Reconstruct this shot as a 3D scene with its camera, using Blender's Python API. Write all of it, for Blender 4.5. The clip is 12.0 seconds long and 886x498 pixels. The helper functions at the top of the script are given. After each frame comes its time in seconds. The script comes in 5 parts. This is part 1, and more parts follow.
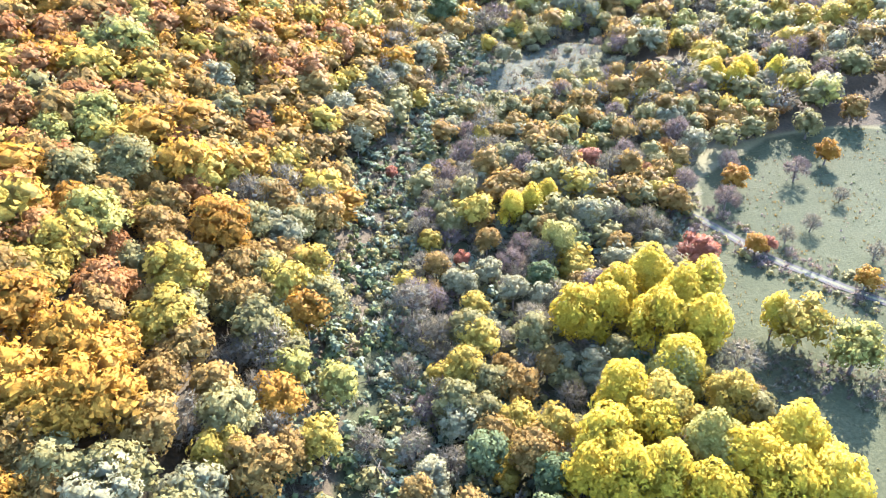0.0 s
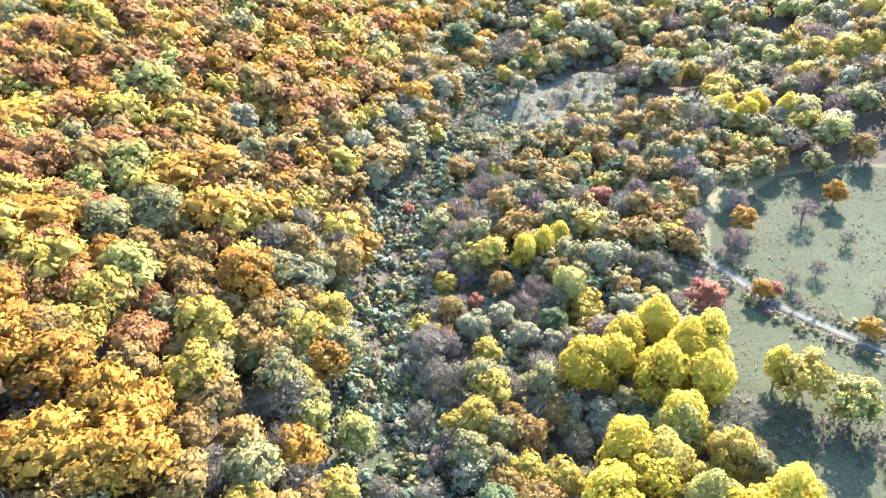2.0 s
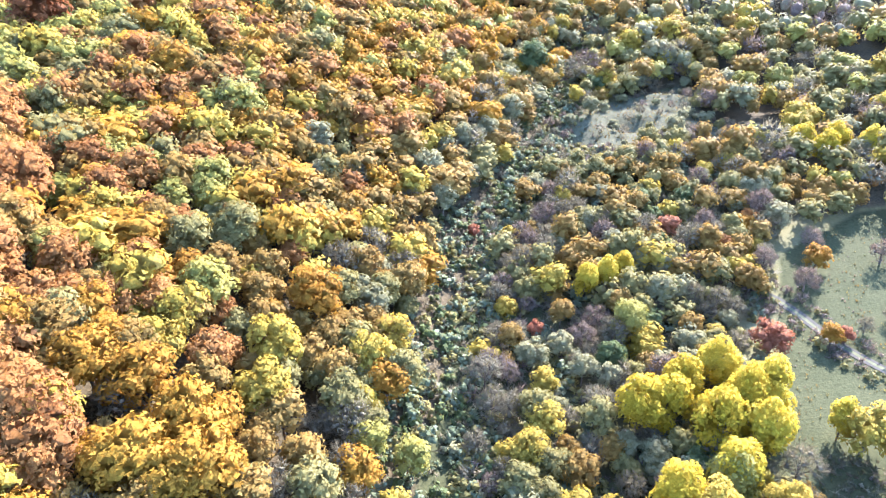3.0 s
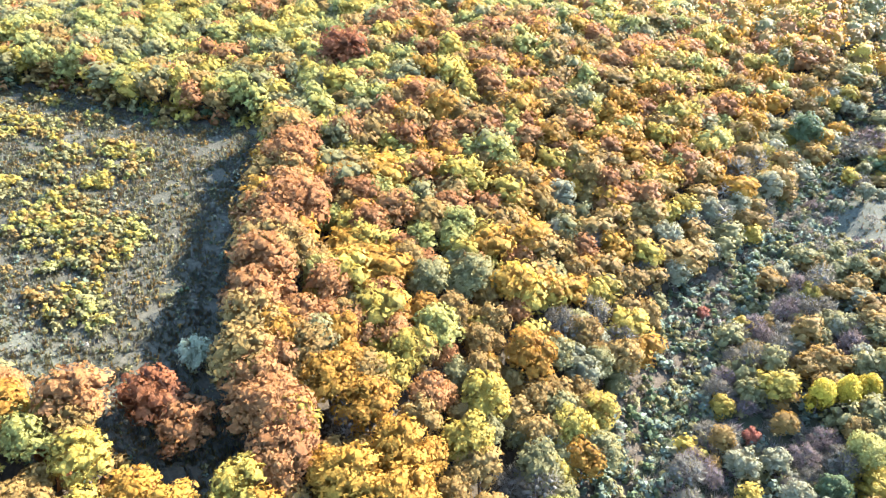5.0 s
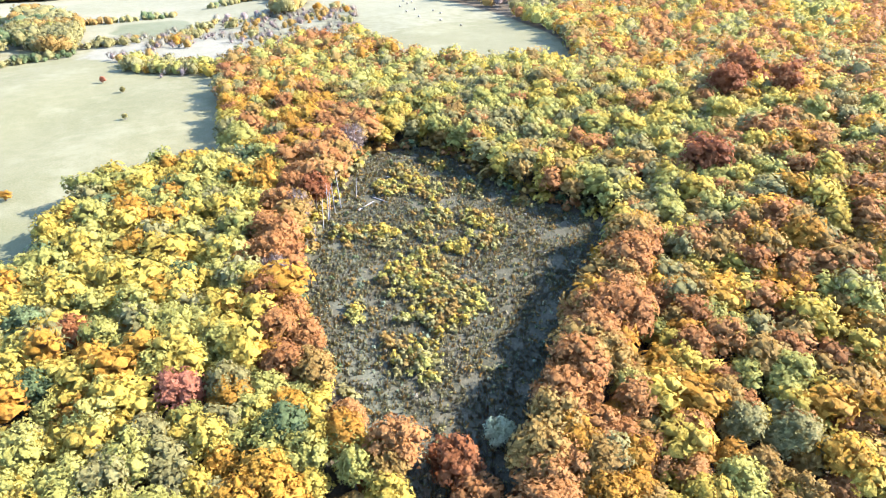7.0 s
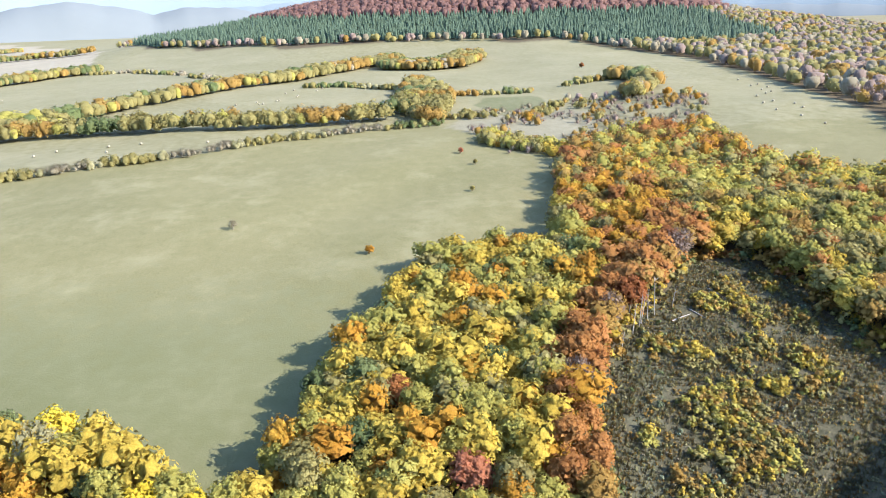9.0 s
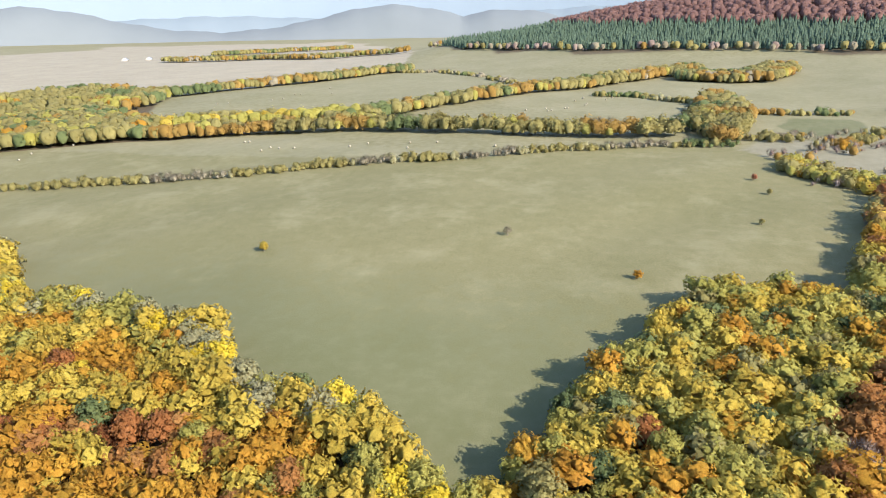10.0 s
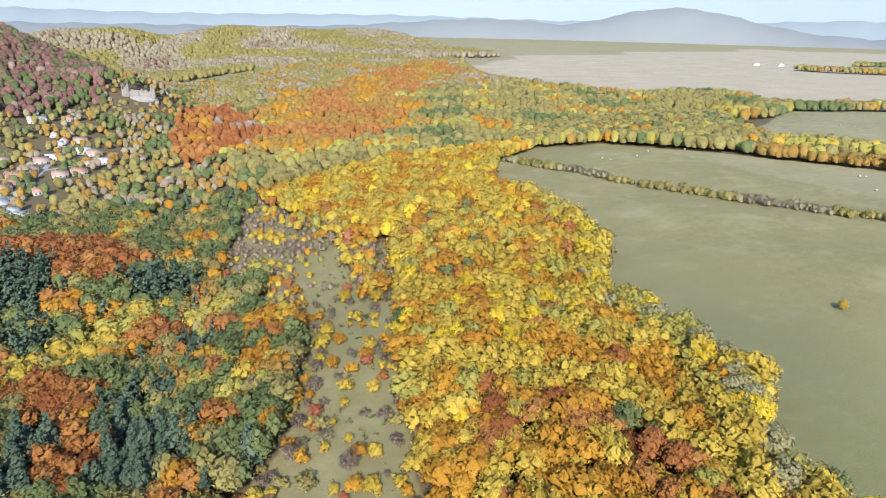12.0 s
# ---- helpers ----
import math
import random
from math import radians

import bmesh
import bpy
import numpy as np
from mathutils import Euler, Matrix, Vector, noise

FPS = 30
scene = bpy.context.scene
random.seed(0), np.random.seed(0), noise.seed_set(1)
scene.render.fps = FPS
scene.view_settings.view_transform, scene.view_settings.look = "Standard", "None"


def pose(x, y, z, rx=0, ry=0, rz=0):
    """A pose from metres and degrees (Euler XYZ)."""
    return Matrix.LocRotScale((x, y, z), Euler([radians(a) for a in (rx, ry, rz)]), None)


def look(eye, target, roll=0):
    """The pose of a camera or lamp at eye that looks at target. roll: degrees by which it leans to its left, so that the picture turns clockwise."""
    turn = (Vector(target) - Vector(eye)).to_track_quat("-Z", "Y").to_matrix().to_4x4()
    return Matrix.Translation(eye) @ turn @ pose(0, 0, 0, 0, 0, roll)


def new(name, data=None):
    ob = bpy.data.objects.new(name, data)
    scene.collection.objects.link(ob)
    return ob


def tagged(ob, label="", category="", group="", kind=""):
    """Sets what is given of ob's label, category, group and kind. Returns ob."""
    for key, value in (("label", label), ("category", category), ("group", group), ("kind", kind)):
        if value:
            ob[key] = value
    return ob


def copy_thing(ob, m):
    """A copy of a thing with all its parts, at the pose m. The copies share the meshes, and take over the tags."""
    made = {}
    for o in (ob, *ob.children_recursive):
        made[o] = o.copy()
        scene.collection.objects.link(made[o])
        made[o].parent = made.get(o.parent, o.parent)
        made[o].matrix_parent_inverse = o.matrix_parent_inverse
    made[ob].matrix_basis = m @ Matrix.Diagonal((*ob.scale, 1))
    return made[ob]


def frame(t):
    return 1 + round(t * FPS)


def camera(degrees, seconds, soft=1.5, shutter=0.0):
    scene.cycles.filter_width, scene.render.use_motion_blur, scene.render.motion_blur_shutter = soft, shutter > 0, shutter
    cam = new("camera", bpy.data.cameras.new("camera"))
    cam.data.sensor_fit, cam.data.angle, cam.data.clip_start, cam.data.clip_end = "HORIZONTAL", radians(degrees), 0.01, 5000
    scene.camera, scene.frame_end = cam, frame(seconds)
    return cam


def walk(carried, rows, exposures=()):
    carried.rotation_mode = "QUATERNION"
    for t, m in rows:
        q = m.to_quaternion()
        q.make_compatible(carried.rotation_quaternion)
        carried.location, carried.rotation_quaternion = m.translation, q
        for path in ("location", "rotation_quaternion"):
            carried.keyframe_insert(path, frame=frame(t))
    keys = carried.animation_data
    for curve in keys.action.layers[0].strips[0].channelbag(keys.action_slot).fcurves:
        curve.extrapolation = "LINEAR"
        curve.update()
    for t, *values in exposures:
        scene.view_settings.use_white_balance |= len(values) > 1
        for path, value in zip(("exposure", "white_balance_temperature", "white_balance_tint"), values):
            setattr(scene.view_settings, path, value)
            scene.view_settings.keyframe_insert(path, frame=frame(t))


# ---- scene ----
cam = camera(64.9, 12.0, 1.0)
METRES, EYE, TILT, LEAN, TURN = 70.0, 80.0, -31.8, 0.0, 0.0
ROWS = [
    (0.0, 0.0, 0.0, 0.0, 0.0, 0.0, -0.0),
    (0.5, 0.0003, -0.0151, 0.0256, -0.03, -0.02, 0.06),
    (1.0, 0.0005, -0.0365, 0.0607, -0.12, 0.03, 0.13),
    (1.5, 0.0001, -0.0579, 0.0955, 0.54, 0.04, -0.19),
    (2.0, 0.0005, -0.0776, 0.13, 1.23, 0.05, -0.54),
    (2.5, 0.0006, -0.0987, 0.1662, 3.99, 0.03, -2.05),
    (4.5, 0.0001, -0.1843, 0.3082, 17.37, -0.67, -9.38),
    (5.0, 0.0008, -0.2079, 0.3445, 25.25, -1.39, -13.41),
    (5.5, 0.0021, -0.2303, 0.3817, 33.03, -2.58, -17.03),
    (6.0, 0.0036, -0.2524, 0.4179, 40.39, -4.04, -20.08),
    (6.5, 0.0056, -0.2741, 0.4558, 47.6, -5.33, -22.71),
    (7.0, 0.0071, -0.2972, 0.493, 54.07, -6.48, -24.75),
    (9.0, 0.0118, -0.3907, 0.6348, 84.23, -15.6, -30.23),
    (9.5, 0.014, -0.4161, 0.6701, 100.09, -23.56, -30.28),
    (10.0, 0.0167, -0.44, 0.705, 110.86, -28.87, -29.33),
    (10.5, 0.0196, -0.463, 0.7395, 124.74, -35.5, -26.75),
    (11.0, 0.0217, -0.4852, 0.7748, 137.29, -40.91, -23.09),
    (11.5, 0.0267, -0.5068, 0.8123, 148.62, -44.9, -18.71),
    (12.0, 0.0297, -0.5265, 0.8467, 159.47, -47.81, -13.61),
]
walk(cam, [(t, pose(0, 0, EYE, TILT, LEAN, TURN) @ pose(METRES * x, METRES * y, METRES * z, 90 + pitch, roll, yaw)) for t, x, y, z, yaw, pitch, roll in ROWS],
     exposures=[(0.0, 3.15, 5650, 19), (4.5, 3.1, 5550, 18), (7.0, 2.75, 5650, 18), (9.0, 2.05, 6050, 14), (10.5, 1.6, 6450, 14), (12.0, 1.58, 6150, 13)])

# ---- world, sun ----
SUN_TO = Vector((0.39, 0.92, 0.0)).normalized()
SUN_HIGH = radians(33)
world = bpy.data.worlds.new("sky")
scene.world = world
world.use_nodes = True
wn = world.node_tree.nodes
sky = wn.new("ShaderNodeTexSky")
sky.sky_type, sky.sun_disc = "NISHITA", False
sky.sun_elevation, sky.sun_rotation = SUN_HIGH, math.atan2(SUN_TO.x, SUN_TO.y)
sky.air_density, sky.dust_density, sky.ozone_density = 1.0, 0.4, 2.5
wn["Background"].inputs["Strength"].default_value = 0.15
world.node_tree.links.new(sky.outputs["Color"], wn["Background"].inputs["Color"])
sun_data = bpy.data.lights.new("sun", "SUN")
sun_data.energy, sun_data.angle, sun_data.color = 3.5, radians(0.6), (1.0, 0.94, 0.84)
sun = new("sun", sun_data)
sun.matrix_world = look(Vector((0, 0, 300)) + 100 * (SUN_TO * math.cos(SUN_HIGH) + Vector((0, 0, math.sin(SUN_HIGH)))), (0, 0, 300))

rng = np.random.default_rng(7)


# ---- materials ----
def node_material(name):
    m = bpy.data.materials.new(name)
    m.use_nodes = True
    return m, m.node_tree.nodes, m.node_tree.links


def ramp_node(nodes, stops):
    r = nodes.new("ShaderNodeValToRGB")
    el = r.color_ramp.elements
    while len(el) < len(stops):
        el.new(0.5)
    for e, (p, c) in zip(el, stops):
        e.position, e.color = p, (*c, 1)
    return r


def noise_node(nodes, links, scale, detail=3.0, rough=0.55, where="Object"):
    tc = nodes.new("ShaderNodeTexCoord")
    n = nodes.new("ShaderNodeTexNoise")
    n.inputs["Scale"].default_value, n.inputs["Detail"].default_value, n.inputs["Roughness"].default_value = scale, detail, rough
    links.new(tc.outputs[where], n.inputs["Vector"])
    return n


def math_node(nodes, links, op, a, b):
    n = nodes.new("ShaderNodeMath")
    n.operation = op
    for i, v in enumerate((a, b)):
        if isinstance(v, (int, float)):
            n.inputs[i].default_value = v
        else:
            links.new(v, n.inputs[i])
    return n.outputs[0]


def mix_node(nodes, links, fac, a, b, blend="MIX"):
    n = nodes.new("ShaderNodeMix")
    n.data_type, n.blend_type = "RGBA", blend
    for k, v in (("Factor", fac), ("A", a), ("B", b)):
        socket = n.inputs[0] if k == "Factor" else n.inputs[6 if k == "A" else 7]
        if isinstance(v, (int, float)):
            socket.default_value = v
        elif isinstance(v, tuple):
            socket.default_value = (*v, 1)
        else:
            links.new(v, socket)
    return n.outputs[2]


def foliage(name, dark, mid, light, through_light=0.55, rough=0.65):
    """Leaves: each tree takes its own tone between dark and light, each leaf clump strays a little from it."""
    m, nodes, links = node_material(name)
    info, tint, geo = nodes.new("ShaderNodeObjectInfo"), nodes.new("ShaderNodeAttribute"), nodes.new("ShaderNodeNewGeometry")
    tint.attribute_name = "tint"
    tree = math_node(nodes, links, "FRACT", math_node(nodes, links, "ADD", info.outputs["Random"], tint.outputs["Fac"]), 0.0)
    leaf = math_node(nodes, links, "MULTIPLY", geo.outputs["Random Per Island"], 0.28)
    value = math_node(nodes, links, "ADD", math_node(nodes, links, "MULTIPLY", tree, 0.58), math_node(nodes, links, "ADD", leaf, 0.07))
    r = ramp_node(nodes, [(0.0, dark), (0.5, mid), (1.0, light)])
    links.new(value, r.inputs["Fac"])
    # mottled leaf tone; its dark parts also stand in for shaded gaps between leaves
    gap_grain = noise_node(nodes, links, 2.6, 4.0, 0.7)
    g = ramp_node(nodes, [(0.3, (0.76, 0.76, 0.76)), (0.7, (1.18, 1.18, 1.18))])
    links.new(gap_grain.outputs["Fac"], g.inputs["Fac"])
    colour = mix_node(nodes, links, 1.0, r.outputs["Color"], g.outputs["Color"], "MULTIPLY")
    # leaves lean every way round the boughs, so a crown is shaded as a soft mound
    lean, turned = nodes.new("ShaderNodeAttribute"), nodes.new("ShaderNodeVectorTransform")
    lean.attribute_name = "lean"
    turned.vector_type, turned.convert_from, turned.convert_to = "NORMAL", "OBJECT", "WORLD"
    stir = noise_node(nodes, links, 1.9, 4.0, 0.75)
    tilt = nodes.new("ShaderNodeVectorMath")
    tilt.operation = "MULTIPLY_ADD"
    tilt.inputs[1].default_value = (1.2, 1.2, 1.2)
    links.new(stir.outputs["Color"], tilt.inputs[0])
    shift = nodes.new("ShaderNodeVectorMath")
    shift.operation = "SUBTRACT"
    shift.inputs[1].default_value = (0.6, 0.6, 0.6)
    links.new(lean.outputs["Vector"], shift.inputs[0])
    links.new(shift.outputs[0], tilt.inputs[2])
    links.new(tilt.outputs[0], turned.inputs[0])
    b = nodes["Principled BSDF"]
    b.inputs["Roughness"].default_value = rough
    b.inputs["Specular IOR Level"].default_value = 0.12
    links.new(turned.outputs[0], b.inputs["Normal"])
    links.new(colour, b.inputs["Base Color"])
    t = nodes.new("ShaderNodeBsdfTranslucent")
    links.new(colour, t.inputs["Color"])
    links.new(turned.outputs[0], t.inputs["Normal"])
    mx = nodes.new("ShaderNodeMixShader")
    mx.inputs[0].default_value = through_light
    links.new(b.outputs[0], mx.inputs[1])
    links.new(t.outputs[0], mx.inputs[2])
    # ragged outlines of the leaf sprays; inner boughs are solid
    ragged, solid = noise_node(nodes, links, 5.0, 2.0, 0.6), nodes.new("ShaderNodeAttribute")
    solid.attribute_name = "solid"
    there = math_node(nodes, links, "MAXIMUM", math_node(nodes, links, "GREATER_THAN", ragged.outputs["Fac"], 0.42), solid.outputs["Fac"])
    cut = nodes.new("ShaderNodeMixShader")
    links.new(there, cut.inputs[0])
    links.new(nodes.new("ShaderNodeBsdfTransparent").outputs[0], cut.inputs[1])
    links.new(mx.outputs[0], cut.inputs[2])
    links.new(cut.outputs[0], nodes["Material Output"].inputs["Surface"])
    return m


def plain(name, a, b, scale=3.0, rough=0.85, bump_depth=0.02):
    """Two tones of one surface, mottled, with fine relief."""
    m, nodes, links = node_material(name)
    n = noise_node(nodes, links, scale, 5.0, 0.6)
    big = noise_node(nodes, links, scale * 0.13, 2.0, 0.5)
    f = math_node(nodes, links, "ADD", math_node(nodes, links, "MULTIPLY", n.outputs["Fac"], 0.6), math_node(nodes, links, "MULTIPLY", big.outputs["Fac"], 0.5))
    r = ramp_node(nodes, [(0.35, a), (0.75, b)])
    links.new(f, r.inputs["Fac"])
    links.new(r.outputs["Color"], nodes["Principled BSDF"].inputs["Base Color"])
    nodes["Principled BSDF"].inputs["Roughness"].default_value = rough
    nodes["Principled BSDF"].inputs["Specular IOR Level"].default_value = 0.15
    if bump_depth:
        bp = nodes.new("ShaderNodeBump")
        bp.inputs["Strength"].default_value, bp.inputs["Distance"].default_value = 0.5, bump_depth
        links.new(n.outputs["Fac"], bp.inputs["Height"])
        links.new(bp.outputs["Normal"], nodes["Principled BSDF"].inputs["Normal"])
    return m


LEAF = {
    "gold": foliage("gold_leaves", (0.425, 0.200, 0.028), (0.545, 0.283, 0.036), (0.635, 0.375, 0.050)),
    "yellow": foliage("yellow_leaves", (0.474, 0.330, 0.055), (0.587, 0.427, 0.066), (0.680, 0.514, 0.094)),
    "lemon": foliage("lemon_leaves", (0.618, 0.432, 0.033), (0.742, 0.547, 0.045), (0.824, 0.643, 0.074)),
    "ochre": foliage("ochre_leaves", (0.345, 0.203, 0.050), (0.420, 0.260, 0.064), (0.495, 0.325, 0.090)),
    "rust": foliage("rust_leaves", (0.390, 0.165, 0.050), (0.468, 0.215, 0.062), (0.535, 0.280, 0.084)),
    "russet": foliage("russet_leaves", (0.299, 0.102, 0.037), (0.379, 0.146, 0.047), (0.459, 0.194, 0.060)),
    "scarlet": foliage("scarlet_leaves", (0.412, 0.135, 0.071), (0.494, 0.190, 0.093), (0.567, 0.260, 0.131)),
    "olive": foliage("olive_leaves", (0.264, 0.221, 0.075), (0.342, 0.291, 0.098), (0.430, 0.367, 0.131)),
    "lime": foliage("lime_leaves", (0.371, 0.330, 0.071), (0.464, 0.410, 0.094), (0.556, 0.480, 0.121)),
    "green": foliage("green_leaves", (0.126, 0.159, 0.056), (0.173, 0.208, 0.075), (0.245, 0.275, 0.103)),
    "pale": foliage("pale_leaves", (0.334, 0.302, 0.140), (0.408, 0.369, 0.182), (0.482, 0.432, 0.231)),
    "silver": foliage("silvery_leaves", (0.520, 0.520, 0.270), (0.600, 0.600, 0.323), (0.680, 0.680, 0.375)),
    "grey": foliage("bare_twigs", (0.200, 0.167, 0.102), (0.265, 0.223, 0.139), (0.335, 0.288, 0.184), 0.3, 0.8),
    "mauve": foliage("mauve_twigs", (0.209, 0.149, 0.113), (0.272, 0.197, 0.149), (0.335, 0.250, 0.189), 0.3, 0.8),
    "heather": foliage("red_brown_leaves", (0.225, 0.122, 0.096), (0.285, 0.158, 0.122), (0.345, 0.200, 0.152)),
    "pine": foliage("pine_needles", (0.055, 0.082, 0.050), (0.078, 0.112, 0.068), (0.108, 0.146, 0.090), 0.2),
    "bramble": foliage("bramble_leaves", (0.150, 0.178, 0.088), (0.215, 0.245, 0.132), (0.285, 0.312, 0.190), 0.4),
}
LEAF_NAMES = list(LEAF)
BARK = plain("bark", (0.10, 0.075, 0.055), (0.22, 0.17, 0.13), 4.0, 0.9, 0.03)
PALE_BARK = plain("pale_bark", (0.20, 0.175, 0.15), (0.36, 0.33, 0.29), 3.0, 0.85, 0.02)


# ---- meshes from arrays ----
def mesh_of(name, verts, tris, mats, index=None, tints=None, solid=None, lean=None):
    me = bpy.data.meshes.new(name)
    verts, tris = np.asarray(verts, np.float32), np.asarray(tris, np.int32)
    me.vertices.add(len(verts))
    me.vertices.foreach_set("co", verts.ravel())
    me.loops.add(tris.size)
    me.loops.foreach_set("vertex_index", tris.ravel())
    me.polygons.add(len(tris))
    me.polygons.foreach_set("loop_start", np.arange(0, tris.size, tris.shape[1], dtype=np.int32))
    for m in mats:
        me.materials.append(m)
    if index is not None:
        me.polygons.foreach_set("material_index", np.asarray(index, np.int32))
    if tints is not None:
        a = me.attributes.new("tint", "FLOAT", "POINT")
        a.data.foreach_set("value", np.asarray(tints, np.float32))
    if solid is not None:
        a = me.attributes.new("solid", "FLOAT", "POINT")
        a.data.foreach_set("value", np.asarray(solid, np.float32))
    if lean is not None:
        a = me.attributes.new("lean", "FLOAT_VECTOR", "POINT")
        a.data.foreach_set("vector", np.asarray(lean, np.float32).ravel())
    me.update(calc_edges=True)
    return me


def part(name, me, parent, label=""):
    ob = new(name, me)
    ob.parent = parent
    return tagged(ob, label)


def unit_ball(sub):
    bm = bmesh.new()
    bmesh.ops.create_icosphere(bm, subdivisions=sub, radius=1.0)
    v = np.array([p.co[:] for p in bm.verts])
    f = np.array([[p.index for p in q.verts] for q in bm.faces])
    bm.free()
    return v, f


BALL = {2: unit_ball(2)}
OCTA = (np.array([(1, 0, 0), (-1, 0, 0), (0, 1, 0), (0, -1, 0), (0, 0, 1), (0, 0, -1)], float),
        np.array([(0, 2, 4), (2, 1, 4), (1, 3, 4), (3, 0, 4), (2, 0, 5), (1, 2, 5), (3, 1, 5), (0, 3, 5)]))


def joined(pieces):
    verts, tris, base = [], [], 0
    for v, f in pieces:
        verts.append(v)
        tris.append(f + base)
        base += len(v)
    return np.concatenate(verts), np.concatenate(tris)


DOME = {  # form: half width, half height, height of the middle, boughs
    "broad": (4.7, 5.1, 8.0, 22),
    "round": (3.8, 3.9, 3.9, 15),
    "bush": (1.45, 1.3, 0.95, 6),
}


def unit(v):
    return v / np.linalg.norm(v, axis=-1)[..., None]


def blades(pos, n, size, r, twig=False):
    """Small leaf sprays, one triangle each, that lie loosely over the outside of a crown; bare twigs are thin and stand out."""
    nn = unit(n + r.normal(size=n.shape) * 0.5 + np.array([0, 0, 0.2]))
    u = unit(np.cross(nn, r.normal(size=nn.shape)))
    v = np.cross(nn, u)
    s = size * r.uniform(0.6, 1.35, (len(pos), 1))
    if twig:
        out = unit(n + r.normal(size=n.shape) * 0.45 + np.array([0, 0, 0.5]))
        return np.stack([pos + out * s * 2.1, pos - out * s * 1.2 + u * s * 0.2, pos - out * s * 1.2 - u * s * 0.2], 1).reshape(-1, 3)
    a = pos + u * s
    b = pos - u * s * 0.55 + v * s * r.uniform(0.6, 1.0, (len(pos), 1))
    c = pos - u * s * 0.55 - v * s * r.uniform(0.6, 1.0, (len(pos), 1))
    return np.stack([a, b, c], 1).reshape(-1, 3)


def leaning(n, bough, r, loose=0.2, up=0.5):
    return unit(0.25 * n + 0.6 * bough + np.array([0, 0, up]) + r.normal(size=n.shape) * loose)


def bough_crown(c, q, body, hearts, leaves, size, r, bare=False, up=0.7, shrink=0.8):
    """Leaf sprays over the outside of boughs with centres c and half widths q, and the solid hearts of the boughs."""
    v, f = body
    hearts = hearts + [(c[j] + v * q[j] * (0.35 if bare else shrink) * r.uniform(0.88, 1.12, (len(v), 1)), f) for j in range(len(c))]
    hv, hf = joined(hearts)
    middle = np.array([0, 0, c[:, 2].mean() - 1.0])
    out = unit(hv - middle)
    heart_n = leaning(out, out, r, 0.1, up)
    skin = q[:, 0] * q[:, 2]
    pick = r.choice(len(c), leaves * 3, p=skin / skin.sum())
    n = unit(r.normal(size=(leaves * 3, 3)) + np.array([0, 0, 0.3]))
    pos = c[pick] + n * q[pick] * r.uniform(0.5 if bare else 0.88, 1.12, (leaves * 3, 1))
    inside = np.zeros(len(pos), bool)
    for j in range(len(c)):
        inside |= ((((pos - c[j]) / (q[j] * 0.88)) ** 2).sum(1) < 1) & (pick != j)
    pos, n = pos[~inside][:leaves], n[~inside][:leaves]
    whole = unit(pos - middle)
    return hv, hf, heart_n, blades(pos, n, size, r, bare), np.repeat(leaning(whole, n, r, 0.22, up), 3, 0), c


def dome_crown(form, body, leaves, size, share, r, bare, fineness):
    """A rounded crown of many boughs."""
    wide, tall, mid, k = DOME[form]
    k = max(2, round(k * share))
    i = np.arange(k) + 0.5
    rise = 1 - 1.6 * i / k
    a = i * 2.39996 + r.uniform(0, 6.28)
    dirs = unit(np.stack([np.cos(a) * np.sqrt(1 - rise ** 2), np.sin(a) * np.sqrt(1 - rise ** 2), rise], 1) + r.normal(size=(k, 3)) * 0.16)
    stretch = np.array([wide * r.uniform(0.9, 1.1), wide * r.uniform(0.9, 1.1), tall])
    c = dirs * r.uniform(0.52, 0.74, (k, 1)) * stretch + (0, 0, mid)
    w = wide * r.uniform(0.27, 0.40, k) * (1 / share) ** 0.45
    q = np.stack([w, w, w * r.uniform(0.75, 1.0, k)], 1)
    if fineness < 2 or form == "bush":
        fill = [] if bare or form == "bush" else [(OCTA[0] * stretch * 0.62 + (0, 0, mid), OCTA[1])]
        return bough_crown(c, q, body, fill, leaves, size, r, bare, 0.75, 0.8)
    # far crowns: one heart that sits low
    v, f = CAP
    d = unit(v)
    low = (0, 0, mid * 0.82)
    c = c - (0, 0, mid) + low
    heart = v * r.uniform(0.86, 1.12, (len(v), 1)) * stretch * (0.5 if bare else (0.74, 0.92)[fineness - 2]) + low
    up = (0.85, 1.0)[fineness - 2]
    _v, _f, _n, blade, lean, _c = bough_crown(c, q, OCTA, [], leaves, size, r, bare, up)
    return heart, f, leaning(d, d, r, 0.12, up), blade, lean, c


def plume_crown(count, body, leaves, size, r):
    """A poplar: plumes of leaves that billow side by side, the middle ones highest."""
    a = np.arange(count) * 2.39996 + r.uniform(0, 6.28)
    off = np.sqrt(np.arange(count) / count)
    wide = r.uniform(1.2, 1.9, count)
    tall = wide * r.uniform(1.25, 1.8, count)
    c = np.stack([np.cos(a) * off * 3.1, np.sin(a) * off * 3.1, 10.8 - 2.4 * off ** 2 + r.uniform(-1.1, 0.9, count)], 1)
    c[2::3, 2] -= 3.6
    return bough_crown(c, np.stack([wide, wide, tall], 1), body, [], leaves, size, r)


def pine_crown(count, body, leaves, size, r):
    """A conifer: whorls of drooping boughs, shorter towards the tip."""
    h = np.linspace(0, 1, count)
    a = np.arange(count) * 2.39996 + r.uniform(0, 6.28)
    out = (2.3 * (1 - h) ** 0.8 + 0.1) * r.uniform(0.75, 1.1, count)
    c = np.stack([np.cos(a) * out, np.sin(a) * out, 3.2 + h * 10.4], 1)
    w = 0.7 + 1.35 * (1 - h)
    return bough_crown(c, np.stack([w, w, w * 0.72 + 0.5 * h], 1), body, [], leaves, size, r, shrink=0.9)


